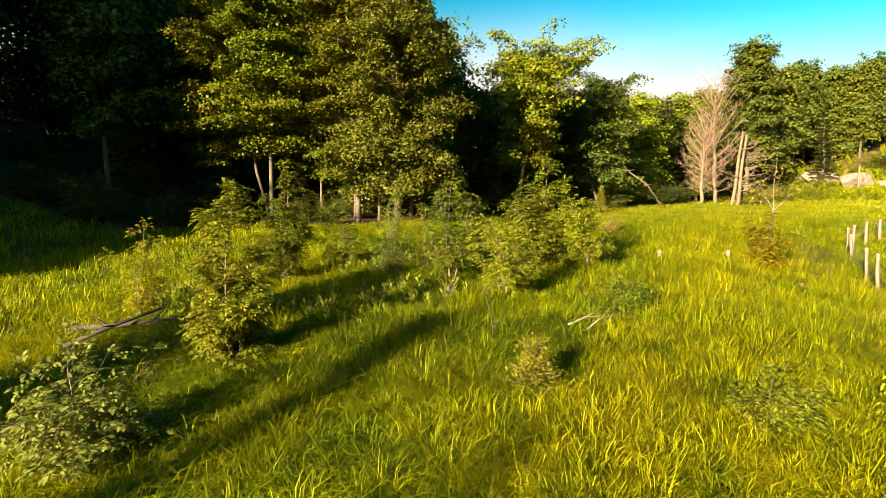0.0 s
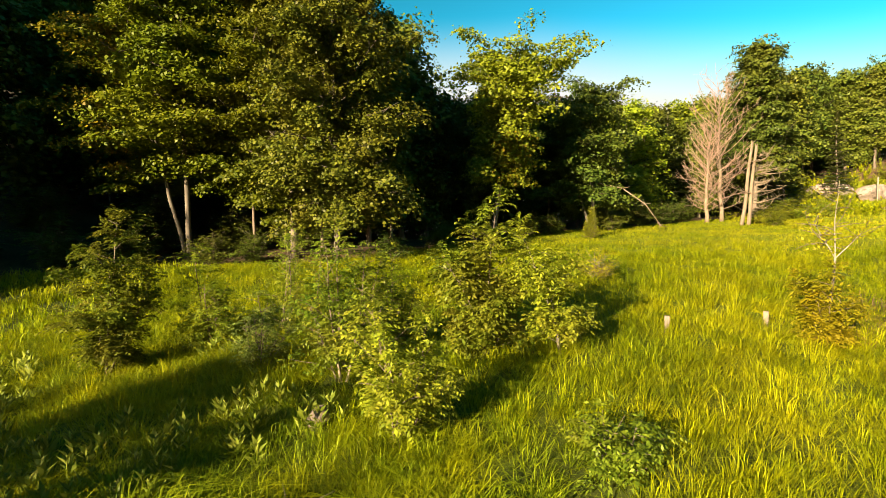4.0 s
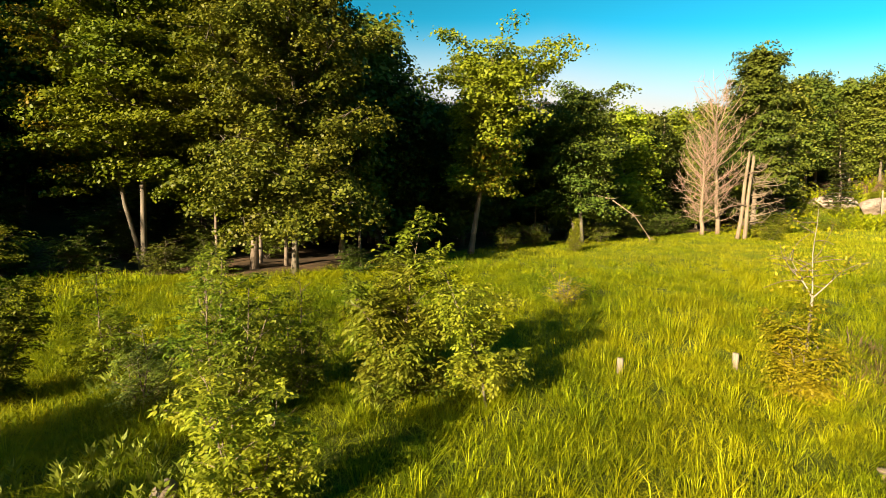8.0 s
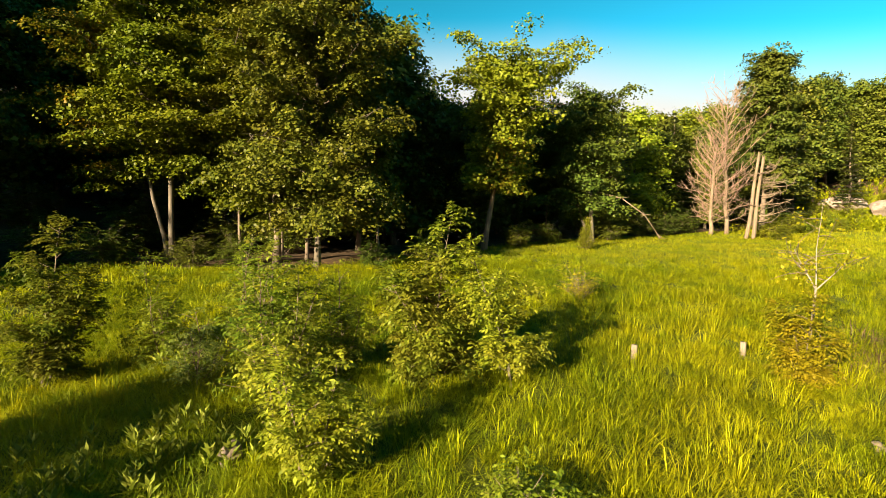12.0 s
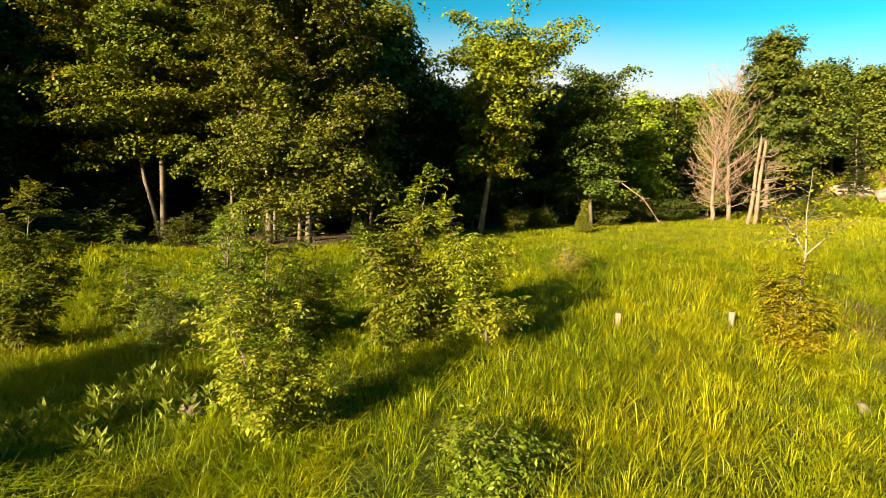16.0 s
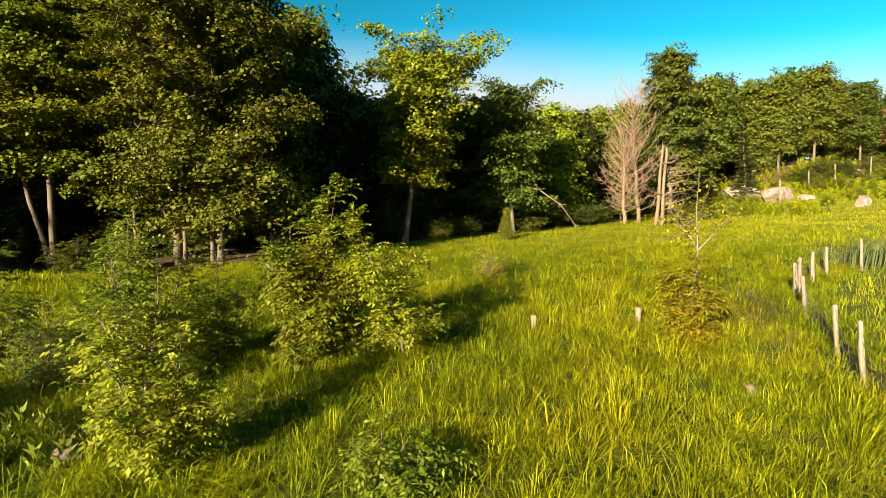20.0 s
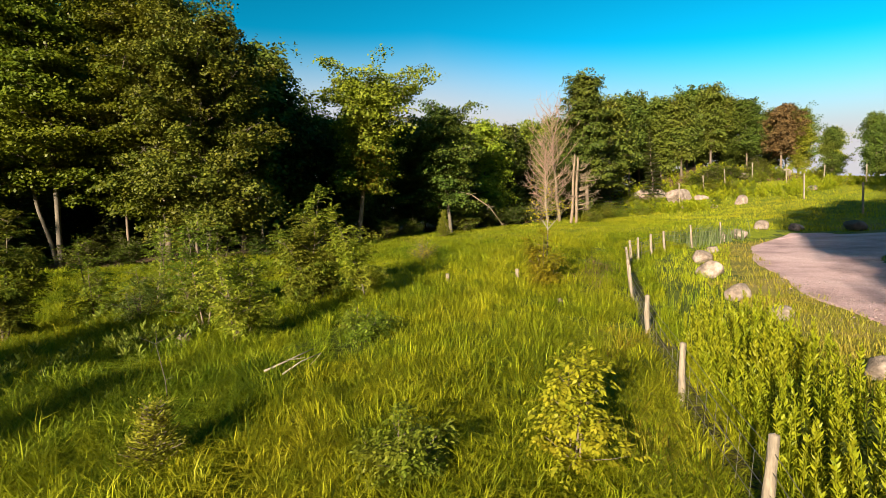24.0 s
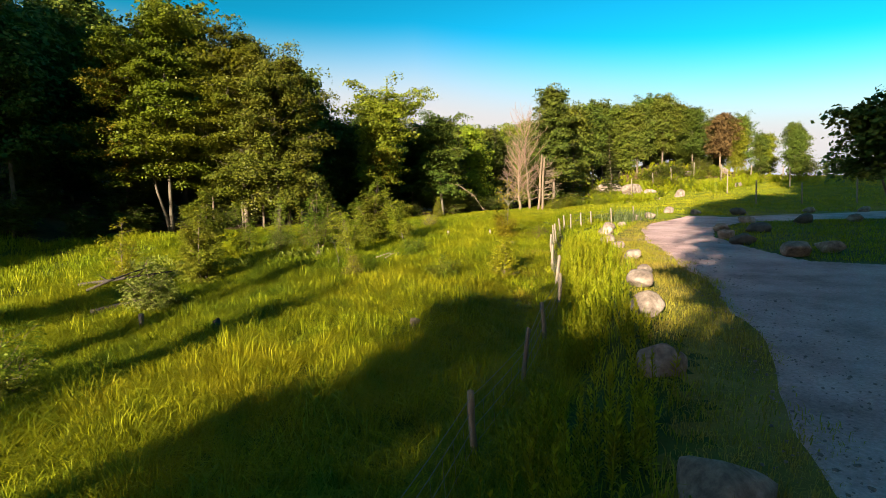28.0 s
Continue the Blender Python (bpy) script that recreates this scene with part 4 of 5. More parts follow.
plant("ash_sapling", sapling(62, 2.4, 0.68, 0.128, 2400, 2, 0.2, 0.3), 2.5, 12.4, "slim green ash sapling with pale stem", "sapling", SAP, PALEBARK)
plant("birch_sapling", sapling(63, 2.3, 0.77, 0.102, 1800, 4, 0.1, 0.3), -3.5, 13.8, "yellow-green birch sapling in tall grass", "sapling", SAP)
plant("willow_bush", sapling(64, 1.35, 0.5, 0.12, 1300, 4, 0.1, 0.2), 5.75, 5.3, "small bush with yellowing leaves", "bush", YELLOWS)
plant("elder_bush", sapling(65, 1.15, 0.88, 0.102, 1400, 7, 0.1, 0.2), -3.4, -1.9, "low dark green bush in grass", "bush", SAPDARK)
plant("brush", sapling(67, 0.85, 0.83, 0.085, 1000, 9, 0.1, 0.1), 3.7, 18.6, "low brown-green brush in the meadow", "bush", YELLOWS)
plant("briar_bush", sapling(68, 0.7, 0.5, 0.1, 1500, 5, 0.1, 0.2), 3.85, 5.1, "low leafy plant in the grass", "bush", SAP)
plant("briar_bush", sapling(69, 0.7, 0.5, 0.1, 1500, 5, 0.1, 0.2), 2.9, 9.1, "low leafy plant in the grass", "bush", SAP)


def slender_tree(x, y):
    ob = thing("rowan_tree", foot(x, y), "slender pale-stemmed young tree with sparse yellow leaves", "tree")
    rng = np.random.default_rng(71)
    p = limb_path(rng, (0, 0, -0.1), (0.10, 0.05, 1), 1.6, 0.1, 7, 0.02)
    wood, cs = [tube(p, np.linspace(0.028, 0.019, 7), 7, False)], []
    twigs = []
    # the stem forks into three thin leaders with side twigs
    for az, slope, l in [(0.2, 1.0, 0.75), (0.4, 7.0, 1.3), (3.4, 1.6, 0.5), (2.2, 2.5, 0.7)]:
        b = limb_path(rng, p[-1], (math.cos(az), math.sin(az), slope), l, 0.3, 7, 0.07)
        wood.append(tube(b, np.linspace(0.012, 0.003, 7), 5, False))
        for k in range(7):
            g = rng.uniform(0.2, 1.0)
            q = np.array([np.interp(g * 6, range(7), b[:, c]) for c in range(3)])
            a2 = rng.uniform(0, 6.28)
            e = limb_path(rng, q, (math.cos(a2), math.sin(a2), rng.uniform(0.1, 0.9)), rng.uniform(0.25, 0.75), -0.2, 5, 0.14)
            twigs.append(tube(e, np.linspace(0.007, 0.003, 5), 4, False))
            t = rng.uniform(0.3, 1.1, 22)
            cs.append(np.stack([np.interp(t * 4, range(5), e[:, c]) for c in range(3)], 1) + rng.standard_normal((22, 3)) * 0.06)
    add("stem", sheet("stem", *joined(wood)), WHITEBARK, ob, smooth=True)
    tagged(add("branchwork", sheet("branchwork", *joined(twigs)), BARK, ob), kind="stuff")
    add("foliage", sheet("foliage", *leaves(np.concatenate(cs), 0.048, rng)), YELLOWS, ob)
    return ob


slender_tree(7.4, 14.2).scale = (1.12, 1.12, 1.12)
plant("rowan_bush", sapling(72, 1.55, 0.5, 0.11, 3600, 5, 0.05, 0.2), 7.35, 14.0, "upright bush with yellowing leaves at a young tree's foot", "bush", YELLOWS)


def small_spruce(x, y, h, r, foliage, label, seed):
    t, l, f = conifer(seed, h, r, 0.05, 0.02 + 0.012 * h, int(12 + 5 * h), 7, 90, 0.03 + 0.02 * h, 0.25)
    ob = thing("small_spruce", foot(x, y), label, "sapling")
    add("trunk", sheet("trunk", *t), BARK, ob)
    tagged(add("branchwork", sheet("branchwork", *l), BARK, ob), kind="stuff")
    add("crown", sheet("crown", *f), foliage, ob)


small_spruce(1.2, 5.35, 0.75, 0.46, DRYSPRUCE, "small yellowed spruce seedling in long grass", 81)
small_spruce(4.75, 31.0, 1.6, 0.5, OAK, "small bright green spruce at the tree line", 82)

# undergrowth along the woods
under = plant("undergrowth_bush", sapling(91, 1.6, 1.32, 0.170, 1800, 8, 0.05, 0.1), -13.5, 20.0, "leafy undergrowth bush at the wood's edge", "bush", WOODS, BARK, 0, 0, "undergrowth")
for x, y, s in [(-16, 19.5, 1.2), (-18.5, 17.5, 1.3), (-21, 17, 1.2), (-24, 15.5, 1.4), (-10.3, 20.6, 0.8), (-9, 21.3, 0.9), (-3.6, 22.5, 0.7), (-2.4, 26.5, 0.8), (1.2, 31, 0.8), (2.6, 33, 0.8), (6.5, 36.5, 1.0), (8.5, 39, 1.1), (10.5, 41, 1.0), (12.2, 43.5, 1.1)] + [(35.5, 56.5, 1.6), (39, 57.5, 1.4), (42.5, 58, 1.5), (-27, 14, 1.4), (-20, 22, 1.3), (-24, 20, 1.4), (-12, 25, 1.2), (50, 57, 1.4), (56, 56, 1.8), (60, 54, 1.7)]:
    put(under, x, y, s * rng_w.uniform(0.9, 1.1), rng_w.uniform(0, 360))

# ---- boulders ----


def boulder(seed, sx, sy, sz, x, y, material=ROCK, sink=0.22, turn=0.0, label="pale weathered granite boulder at the road edge", group="roadside boulders", name="boulder", detail=3, angular=0.5):
    bm = bmesh.new()
    bmesh.ops.create_icosphere(bm, subdivisions=detail, radius=1.0)
    rng = np.random.default_rng(seed)
    cuts = rng.standard_normal((13, 3))
    cuts /= np.linalg.norm(cuts, axis=1)[:, None]
    for v in bm.verts:
        c = np.array(v.co)
        for k in cuts:
            over = c @ k - 0.64
            if over > 0:
                c = c - k * over * (0.6 + 0.4 * angular)
        v.co = Vector(c) * (1 + 0.09 * noise.noise(Vector(c) * 1.6 + Vector((seed, 0, 0))) + 0.03 * noise.noise(Vector(c) * 6.0))
        v.co = Vector((v.co.x * sx, v.co.y * sy, v.co.z * sz))
    me = bpy.data.meshes.new(name)
    bm.to_mesh(me)
    bm.free()
    ob = add(name, me, material, smooth=True)
    ob.matrix_basis = pose(x, y, one_z(x, y) + sz * (1 - 2 * sink), 0, 0, turn)
    return tagged(ob, label, "rock", group)


for n, (x, y, a, b, c, t) in enumerate([(5.5, -6.1, 0.46, 0.4, 0.27, 20), (6.4, -3.4, 0.3, 0.36, 0.29, 60), (7.5, -0.6, 0.34, 0.3, 0.3, 10), (8.6, 2.1, 0.42, 0.34, 0.32, 80), (9.45, 3.8, 0.27, 0.25, 0.22, 30), (10.3, 6.55, 0.32, 0.28, 0.27, 0),
                                        (11.15, 9.8, 0.30, 0.25, 0.22, 45), (11.5, 11.7, 0.42, 0.32, 0.25, 20), (12.6, 14.9, 0.5, 0.4, 0.36, 0), (13.75, 17.6, 0.42, 0.4, 0.36, 70), (15.6, 20.2, 0.35, 0.3, 0.22, 15), (18.0, 23.6, 0.42, 0.35, 0.3, 30),
                                        (19.4, 24.5, 0.5, 0.42, 0.34, 0), (21.6, 26.2, 0.5, 0.45, 0.32, 55), (24.2, 27.2, 0.5, 0.4, 0.3, 10), (33, 27, 0.6, 0.5, 0.3, 0), (36, 25.5, 0.5, 0.4, 0.3, 0)]):
    boulder(100 + n, a, b, c, x, y, ROCK, 0.22, t)
boulder(130, 0.62, 0.55, 0.45, 27.5, 27.2, DARKROCK, 0.2, 0, "dark boulder at the far side of the road")
for n, (x, y, a, b, c, t, m) in enumerate([(15.4, 5.9, 0.75, 0.5, 0.38, 20, ROCK), (17.0, 6.4, 0.55, 0.45, 0.3, 60, ROCK), (15.9, 9.2, 0.55, 0.4, 0.34, 0, DARKROCK), (16.7, 11.6, 0.5, 0.42, 0.28, 30, ROCK), (18.6, 15.0, 0.6, 0.45, 0.3, 50, ROCK), (19.6, 13.6, 0.6, 0.5, 0.35, 10, DARKROCK), (22.6, 18.9, 0.55, 0.5, 0.36, 0, ROCK), (18.2, 4.2, 0.6, 0.5, 0.4, 75, DARKROCK), (20.6, 4.5, 0.45, 0.4, 0.32, 0, ROCK), (25, 17.5, 0.6, 0.5, 0.4, 0, DARKROCK), (28, 17.5, 0.6, 0.45, 0.35, 40, ROCK)]):
    boulder(140 + n, a, b, c, x, y, m, 0.22, t, "weathered boulder on the shaded grass island", "island boulders")
for n, (x, y, a, b, c, t) in enumerate([(29.6, 57.8, 2.0, 1.2, 1.0, 10), (31.2, 54.8, 1.7, 1.3, 1.15, 30), (28.2, 58.6, 1.0, 0.8, 0.8, 0), (35.4, 58.8, 0.7, 0.6, 0.5, 0), (41, 58.5, 0.9, 0.7, 0.6, 40), (46.5, 59.5, 1.0, 0.8, 0.7, 10), (25.2, 56.5, 1.1, 0.8, 0.8, 0), (34.4, 48.4, 0.9, 0.7, 0.7, 20), (31.5, 48.2, 0.5, 0.4, 0.35, 0), (33.2, 53.6, 0.8, 0.6, 0.5, 0), (29.5, 50.5, 0.5, 0.4, 0.3, 0), (43, 50.5, 0.7, 0.6, 0.5, 0)]):
    boulder(160 + n, a, b, c, x, y, ROCK, 0.38, t, "pale rock outcrop on the grassy knoll", "knoll rocks", "rock_outcrop", 4, 1.0)

# ---- the fence ----


def build_fence():
    ob = thing("wire_fence", (0, 0, 0), "weathered cedar post fence with sagging wire netting", "fence")
    rng = np.random.default_rng(17)
    ys = [-9.2, -6.5, -4.15, -2.3, -0.2, 2.3, 4.2, 6.8, 9.6, 12.9, 14.1, 16.4, 17.9, 18.9, 19.8, 20.7, 21.7, 22.7]
    tops = []
    for n, y in enumerate(ys):
        x = float(fence_x(y)) - 0.08
        h = rng.uniform(0.9, 1.06)
        z = np.linspace(-0.3, h, 7)
        tx, ty = rng.normal(-0.02, 0.07), rng.normal(0, 0.05)
        p = np.stack([tx * z + 0.01 * np.sin(5 * z + n), ty * z, z], 1)
        v, f = tube(p, 0.047 * (1 - 0.12 * z / h) * rng.uniform(0.85, 1.15), 9)
        v[:, :2] += rng.normal(0, 0.005, (len(v), 2))
        v[-1, 2] += 0.02
        po = add("post", sheet("post", v, f), POSTWOOD, ob)
        po.matrix_basis = pose(*foot(x, y))
        g = one_z(x, y)
        tops.append([np.array([x + tx * k, y + ty * k, g + k]) for k in (0.1, 0.3, 0.5, 0.7, 0.86)])
    for k in range(5):
        pts = []
        for a, b in zip(tops, tops[1:]):
            for u in (0, 0.25, 0.5, 0.75):
                q = a[k] * (1 - u) + b[k] * u
                pts.append(q - (0, 0, 0.10 * u * (1 - u)))
        add("wire", sheet("wire", *tube(np.array(pts), np.full(len(pts), 0.004), 4, False)), WIRE, ob)
    stays = []
    for a, b in zip(tops, tops[1:]):
        n = int(np.linalg.norm(b[0] - a[0]) / 0.3)
        for i in range(1, n):
            u = i / n
            p0, p1 = a[0] * (1 - u) + b[0] * u, a[3] * (1 - u) + b[3] * u
            stays.append(tube(np.array([p0 - (0, 0, 0.1 * u * (1 - u)), p1 - (0, 0, 0.1 * u * (1 - u))]), [0.0025, 0.0025], 3, False))
    tagged(add("netting", sheet("netting", *joined(stays)), WIRE, ob), kind="stuff")


build_fence()


def build_far_fence():
    ob = thing("knoll_fence", (0, 0, 0), "row of pale fence posts crossing the grassy knoll", "fence")
    rng = np.random.default_rng(18)
    for x, y in [(34.5, 55.5), (37.5, 56.5), (40.5, 56.3), (43.5, 55.0), (46.5, 53.5), (49, 51), (30.5, 53), (38, 45), (43, 42), (33, 33), (36, 31.5), (40, 30.5)]:
        h = rng.uniform(1.7, 2.4)
        z = np.linspace(-0.3, h, 5)
        v, f = tube(np.stack([0.03 * z * rng.standard_normal(), 0 * z, z], 1), 0.07 * (1 - 0.1 * z / h), 7)
        p = add("post", sheet("post", v, f), POSTWOOD, ob)
        p.matrix_basis = pose(*foot(x, y))


build_far_fence()

# ---- stakes, stump, fallen wood ----


def stake(x, y, h):
    z = np.linspace(-0.2, h, 4)
    v, f = tube(np.stack([0.02 * z, 0 * z, z], 1), np.full(4, 0.055), 8)
    ob = add("cut_stake", sheet("cut_stake", v, f), POSTWOOD)
    ob.matrix_basis = pose(*foot(x, y))
    tagged(ob, "pale sawn stake standing in tall grass", "stake", "sawn stakes")


stake(4.6, 14.1, 0.34)
stake(6.75, 15.1, 0.32)
stake(-3.15, 1.86, 0.5)



def fallen(name, label, pts, r, material, twigs=4, seed=1):
    rng = np.random.default_rng(seed)
    p = np.array([(x, y, one_z(x, y) + dz) for x, y, dz in pts])
    pieces = [tube(p, np.linspace(r, r * 0.4, len(p)), 7)]
    for k in range(twigs):
        q = p[rng.integers(1, len(p))]
        pieces.append(tube(limb_path(rng, q, rng.standard_normal(3) * (1, 1, 0.4) + (0, 0, 0.4), rng.uniform(0.15, 0.45), 0.2, 4, 0.12), [r * 0.5, r * 0.35, r * 0.25, r * 0.1], 4, False))
    ob = add(name, sheet(name, *joined(pieces)), material)
    tagged(ob, label, "fallen wood")


fallen("fallen_branch", "sun-bleached forked branch lying on the grass", [(1.75, 7.25, 0.34), (2.05, 7.5, 0.38), (2.35, 7.8, 0.42)], 0.018, WHITEBARK, 1, 1)
fallen("fallen_branch", "sun-bleached forked branch lying on the grass", [(2.05, 7.15, 0.32), (2.25, 7.4, 0.38), (2.5, 7.65, 0.4)], 0.015, WHITEBARK, 1, 2)
fallen("dark_fallen_log", "dark wet fallen branches in shaded grass", [(-7.9, 6.9, 0.3), (-7.0, 7.0, 0.34), (-6.2, 7.2, 0.4), (-5.4, 7.5, 0.4)], 0.06, DARKWOOD, 7, 3)
fallen("dark_fallen_log", "dark wet fallen branches in shaded grass", [(-7.2, 6.2, 0.3), (-6.7, 6.8, 0.45), (-6.1, 7.4, 0.6)], 0.05, DARKWOOD, 5, 4)
fallen("dark_fallen_log", "dark fallen log in the grass", [(-5.4, 3.6, 0.25), (-4.9, 4.0, 0.3), (-4.3, 4.3, 0.3)], 0.09, DARKWOOD, 3, 5)
fallen("dead_stick", "thin dead stick standing in the grass", [(0.58, 6.8, 0.0), (0.53, 6.85, 0.45), (0.41, 6.9, 0.95)], 0.01, DARKWOOD, 6, 6)
fallen("fallen_dead_limb", "grey dead limb leaning from a tree", [(5.5, 34.7, 3.0), (6.8, 34.3, 2.6), (8.0, 34.0, 1.7), (8.8, 33.8, 0.5)], 0.05, DEADWOOD, 14, 7)
boulder(190, 0.2, 0.18, 0.2, -0.7, 9.75, BARK, 0.05, 0, "pale broken tree stump in long grass", "", "tree_stump", 3, 0.9)["category"] = "stump"
boulder(192, 0.1, 0.1, 0.28, -1.0, 0.75, DARKWOOD, 0.1, 0, "dark rotten tree stub in the grass", "", "tree_stump", 3, 0.9)["category"] = "stump"
boulder(193, 0.16, 0.12, 0.2, 3.1, 0.7, DEADWOOD, 0.1, 30, "brown broken stub in the grass", "", "tree_stump", 3, 0.9)["category"] = "stump"
boulder(191, 0.10, 0.09, 0.14, 7.26, 11.86, BARK, 0.12, 0, "small pale cut stump in the meadow grass", "", "tree_stump", 3, 0.9)["category"] = "stump"


def build_puddle():
    n = 40
    a = np.linspace(0, 2 * np.pi, n, endpoint=False)
    r = 1 + 0.25 * np.sin(3 * a) + 0.15 * np.sin(5 * a + 1)
    x, y = 5.72 + 0.5 * r * np.cos(a), 3.05 + 0.8 * r * np.sin(a)
    z = one_z(5.72, 3.05) + 0.16
    v = np.concatenate([np.stack([x, y, np.full(n, z)], 1), [[5.72, 3.05, z]]])
    i = np.arange(n)
    me = sheet("puddle", v, [np.stack([i, (i + 1) % n, np.full(n, n)], 1)])
    tagged(add("puddle", me, WATER), "dark standing water among the grass", "puddle", kind="structure")


build_puddle()

# ---- grass and weeds ----


def scatter(n, x0, x1, y0, y1, rng):
    return rng.uniform(x0, x1, n), rng.uniform(y0, y1, n)


def in_ditch(x, y):
    return (np.abs(x - fence_x(np.minimum(y, 26)) - 0.1 - 0.12 * wavy(x, y, 1.7, 3)) < 0.17) & (y > 4.5) & (y < 17)


def meadow_keep(x, y):
    fx = fence_x(np.minimum(y, 26))
    return (x < fx + 0.7) & ~in_woods(x, y) & ~on_road(x, y) & ~in_ditch(x, y)


def wet(x, y):
    return ((x - 5.72) / 0.5) ** 2 + ((y - 3.05) / 0.8) ** 2 < 1


def build_grass(name, n_tufts, box, per, h, w, material, keep, label, seed, tuft=0.10, far=False, lay=0.5):
    rng = np.random.default_rng(seed)
    x, y = scatter(n_tufts, *box, rng)
    k = keep(x, y)
    x, y = x[k], y[k]
    tall = h * (1 + 0.26 * wavy(x, y, 1.1, 3) + 0.3 * wavy(x, y, 3.1, 8)) * rng.uniform(0.75, 1.25, len(x))
    wind = np.stack([0.18 + 0.2 * wavy(x, y, 0.8, 1), 0.05 + 0.2 * wavy(x, y, 0.7, 6)], 1)
    bx = np.repeat(x, per) + rng.normal(0, tuft, len(x) * per)
    by = np.repeat(y, per) + rng.normal(0, tuft, len(x) * per)
    ok = keep(bx, by)
    tl = np.repeat(tall, per)
    out = np.stack([bx - np.repeat(x, per), by - np.repeat(y, per)], 1) / tuft
    wd = np.repeat(wind, per, 0) + rng.normal(0, lay * 0.8, (len(bx), 2)) + out * lay * 0.85
    bx, by, tl, wd = bx[ok], by[ok], tl[ok], wd[ok]
    base = np.stack([bx, by, ground_z(bx, by) - 0.02], 1)
    hh = tl * rng.uniform(0.55, 1.15, len(tl))
    v, f = blades(base, hh, w * rng.uniform(0.6, 1.4, len(tl)), wd, rng)
    ob = add(name, sheet(name, v, f), material)
    return tagged(ob, label, "grass", kind="stuff")


def lush(x, y):
    """The greener sedge round the saplings, up to a trodden line."""
    return x < np.interp(y, (-12, 0, 8, 10.3, 13.2, 16, 20, 32), (-6, -0.6, 2.6, 2.1, 3.05, 4.4, 5, 3)) + 0.25 * wavy(x, y, 2.1, 7)


def trodden(x, y):
    return (np.abs(x - np.interp(y, (8, 10.3, 13.2), (2.6, 2.1, 3.05))) < 0.07 + 0.06 * wavy(x, y, 3.3, 2)) & (y > 8) & (y < 12.5)


def near_grass(x, y):
    return meadow_keep(x, y) & (wavy(x, y, 2.6, 4) + 0.8 * wavy(x, y, 5.3, 1) > -0.95) & (~wet(x, y) | (wavy(x, y, 7.0) > 0.5)) & ~trodden(x, y)


def mid_grass(x, y):
    return meadow_keep(x, y) & (wavy(x, y, 2.2, 4) + 0.8 * wavy(x, y, 4.4, 1) > -1.1) & (0.5 + 0.5 * wavy(x, y, 6.1, 3) > step(17.5, 31, y)) & ~trodden(x, y)


build_grass("meadow_grass", 8800, (-9, 8.5, -9.5, 8), 42, 0.42, 0.0115, GRASS, lambda x, y: near_grass(x, y) & ~lush(x, y), "tall yellow-green meadow grass", 201, 0.06, False, 0.95)
build_grass("meadow_sedge", 8800, (-9, 8.5, -9.5, 8), 42, 0.42, 0.012, LUSH, lambda x, y: near_grass(x, y) & lush(x, y), "lush green arching sedge", 213, 0.065, False, 1.15)
build_grass("meadow_grass", 10400, (-10.5, 15, 8, 32), 36, 0.35, 0.009, GRASS, lambda x, y: mid_grass(x, y) & ~lush(x, y), "tall yellow-green meadow grass", 202, 0.085, False, 0.9)
build_grass("meadow_sedge", 10400, (-10.5, 15, 8, 32), 36, 0.34, 0.0095, LUSH, lambda x, y: mid_grass(x, y) & lush(x, y), "lush green arching sedge", 214, 0.085, False, 1.1)
RUSSET = leaf_mat("russet_sedge", (0.12, 0.07, 0.008), (0.24, 0.16, 0.012), (0.33, 0.27, 0.02), (0.20, 0.24, 0.012), 1.5, 0.3)
build_grass("russet_sedge", 420, (4.5, 8.5, 3, 10), 26, 0.45, 0.011, RUSSET, lambda x, y: meadow_keep(x, y) & (np.abs(x - fence_x(y) + 0.65 + 0.2 * wavy(x, y, 1.5)) < 0.5), "reddish-brown sedge along the fence ditch", 215, 0.07, False, 0.9)
build_grass("meadow_grass", 30000, (-22, 22, 17, 50), 6, 0.19, 0.018, GRASS_FAR, lambda x, y: meadow_keep(x, y) & ((0.5 + 0.5 * wavy(x, y, 6.1, 3) < step(17.5, 31, y)) | (x < -10.5)), "field of short meadow grass", 203, 0.3, False, 1.0)
build_grass("meadow_grass", 5500, (-26, -9, -10, 21), 10, 0.4, 0.022, GRASS, lambda x, y: ~in_woods(x, y), "tall meadow grass by the woods", 204, 0.2, False, 0.7)
build_grass("tall_grass_tuft", 900, (-9, 8.5, -8, 18), 34, 0.5, 0.008, GRASS, lambda x, y: meadow_keep(x, y) & (wavy(x, y, 0.9, 12) > -0.3), "taller arching grass tufts in the meadow", 210, 0.07, False, 0.6)
build_grass("knoll_grass", 9000, (17, 62, 26, 62), 7, 0.2, 0.03, GRASS_FAR, lambda x, y: ~on_road(x, y, -0.5) & (y > 26.5), "rough grass over the knoll", 205, 0.4)
build_grass("verge_grass", 11000, (2, 26, -11, 27), 9, 0.17, 0.011, VERGE, lambda x, y: (x > rocks_x(np.minimum(y, 26)) - 0.3) & ~on_road(x, y, 0.15) & ~inside(ISLAND, x, y), "short dry verge grass", 206, 0.12)
build_grass("verge_grass", 12000, (3, 15, -10, 12), 9, 0.13, 0.009, VERGE, lambda x, y: (x > rocks_x(np.minimum(y, 26)) - 0.1) & ~on_road(x, y, 0.05 + 0.5 * np.maximum(0, wavy(x, y, 2.0, 5))), "short dry verge grass", 211, 0.09)
build_grass("island_grass", 5000, (14, 40, -3, 21), 10, 0.18, 0.02, GRASS_FAR, lambda x, y: inside(ISLAND, x, y), "short green grass on the island", 207, 0.25)
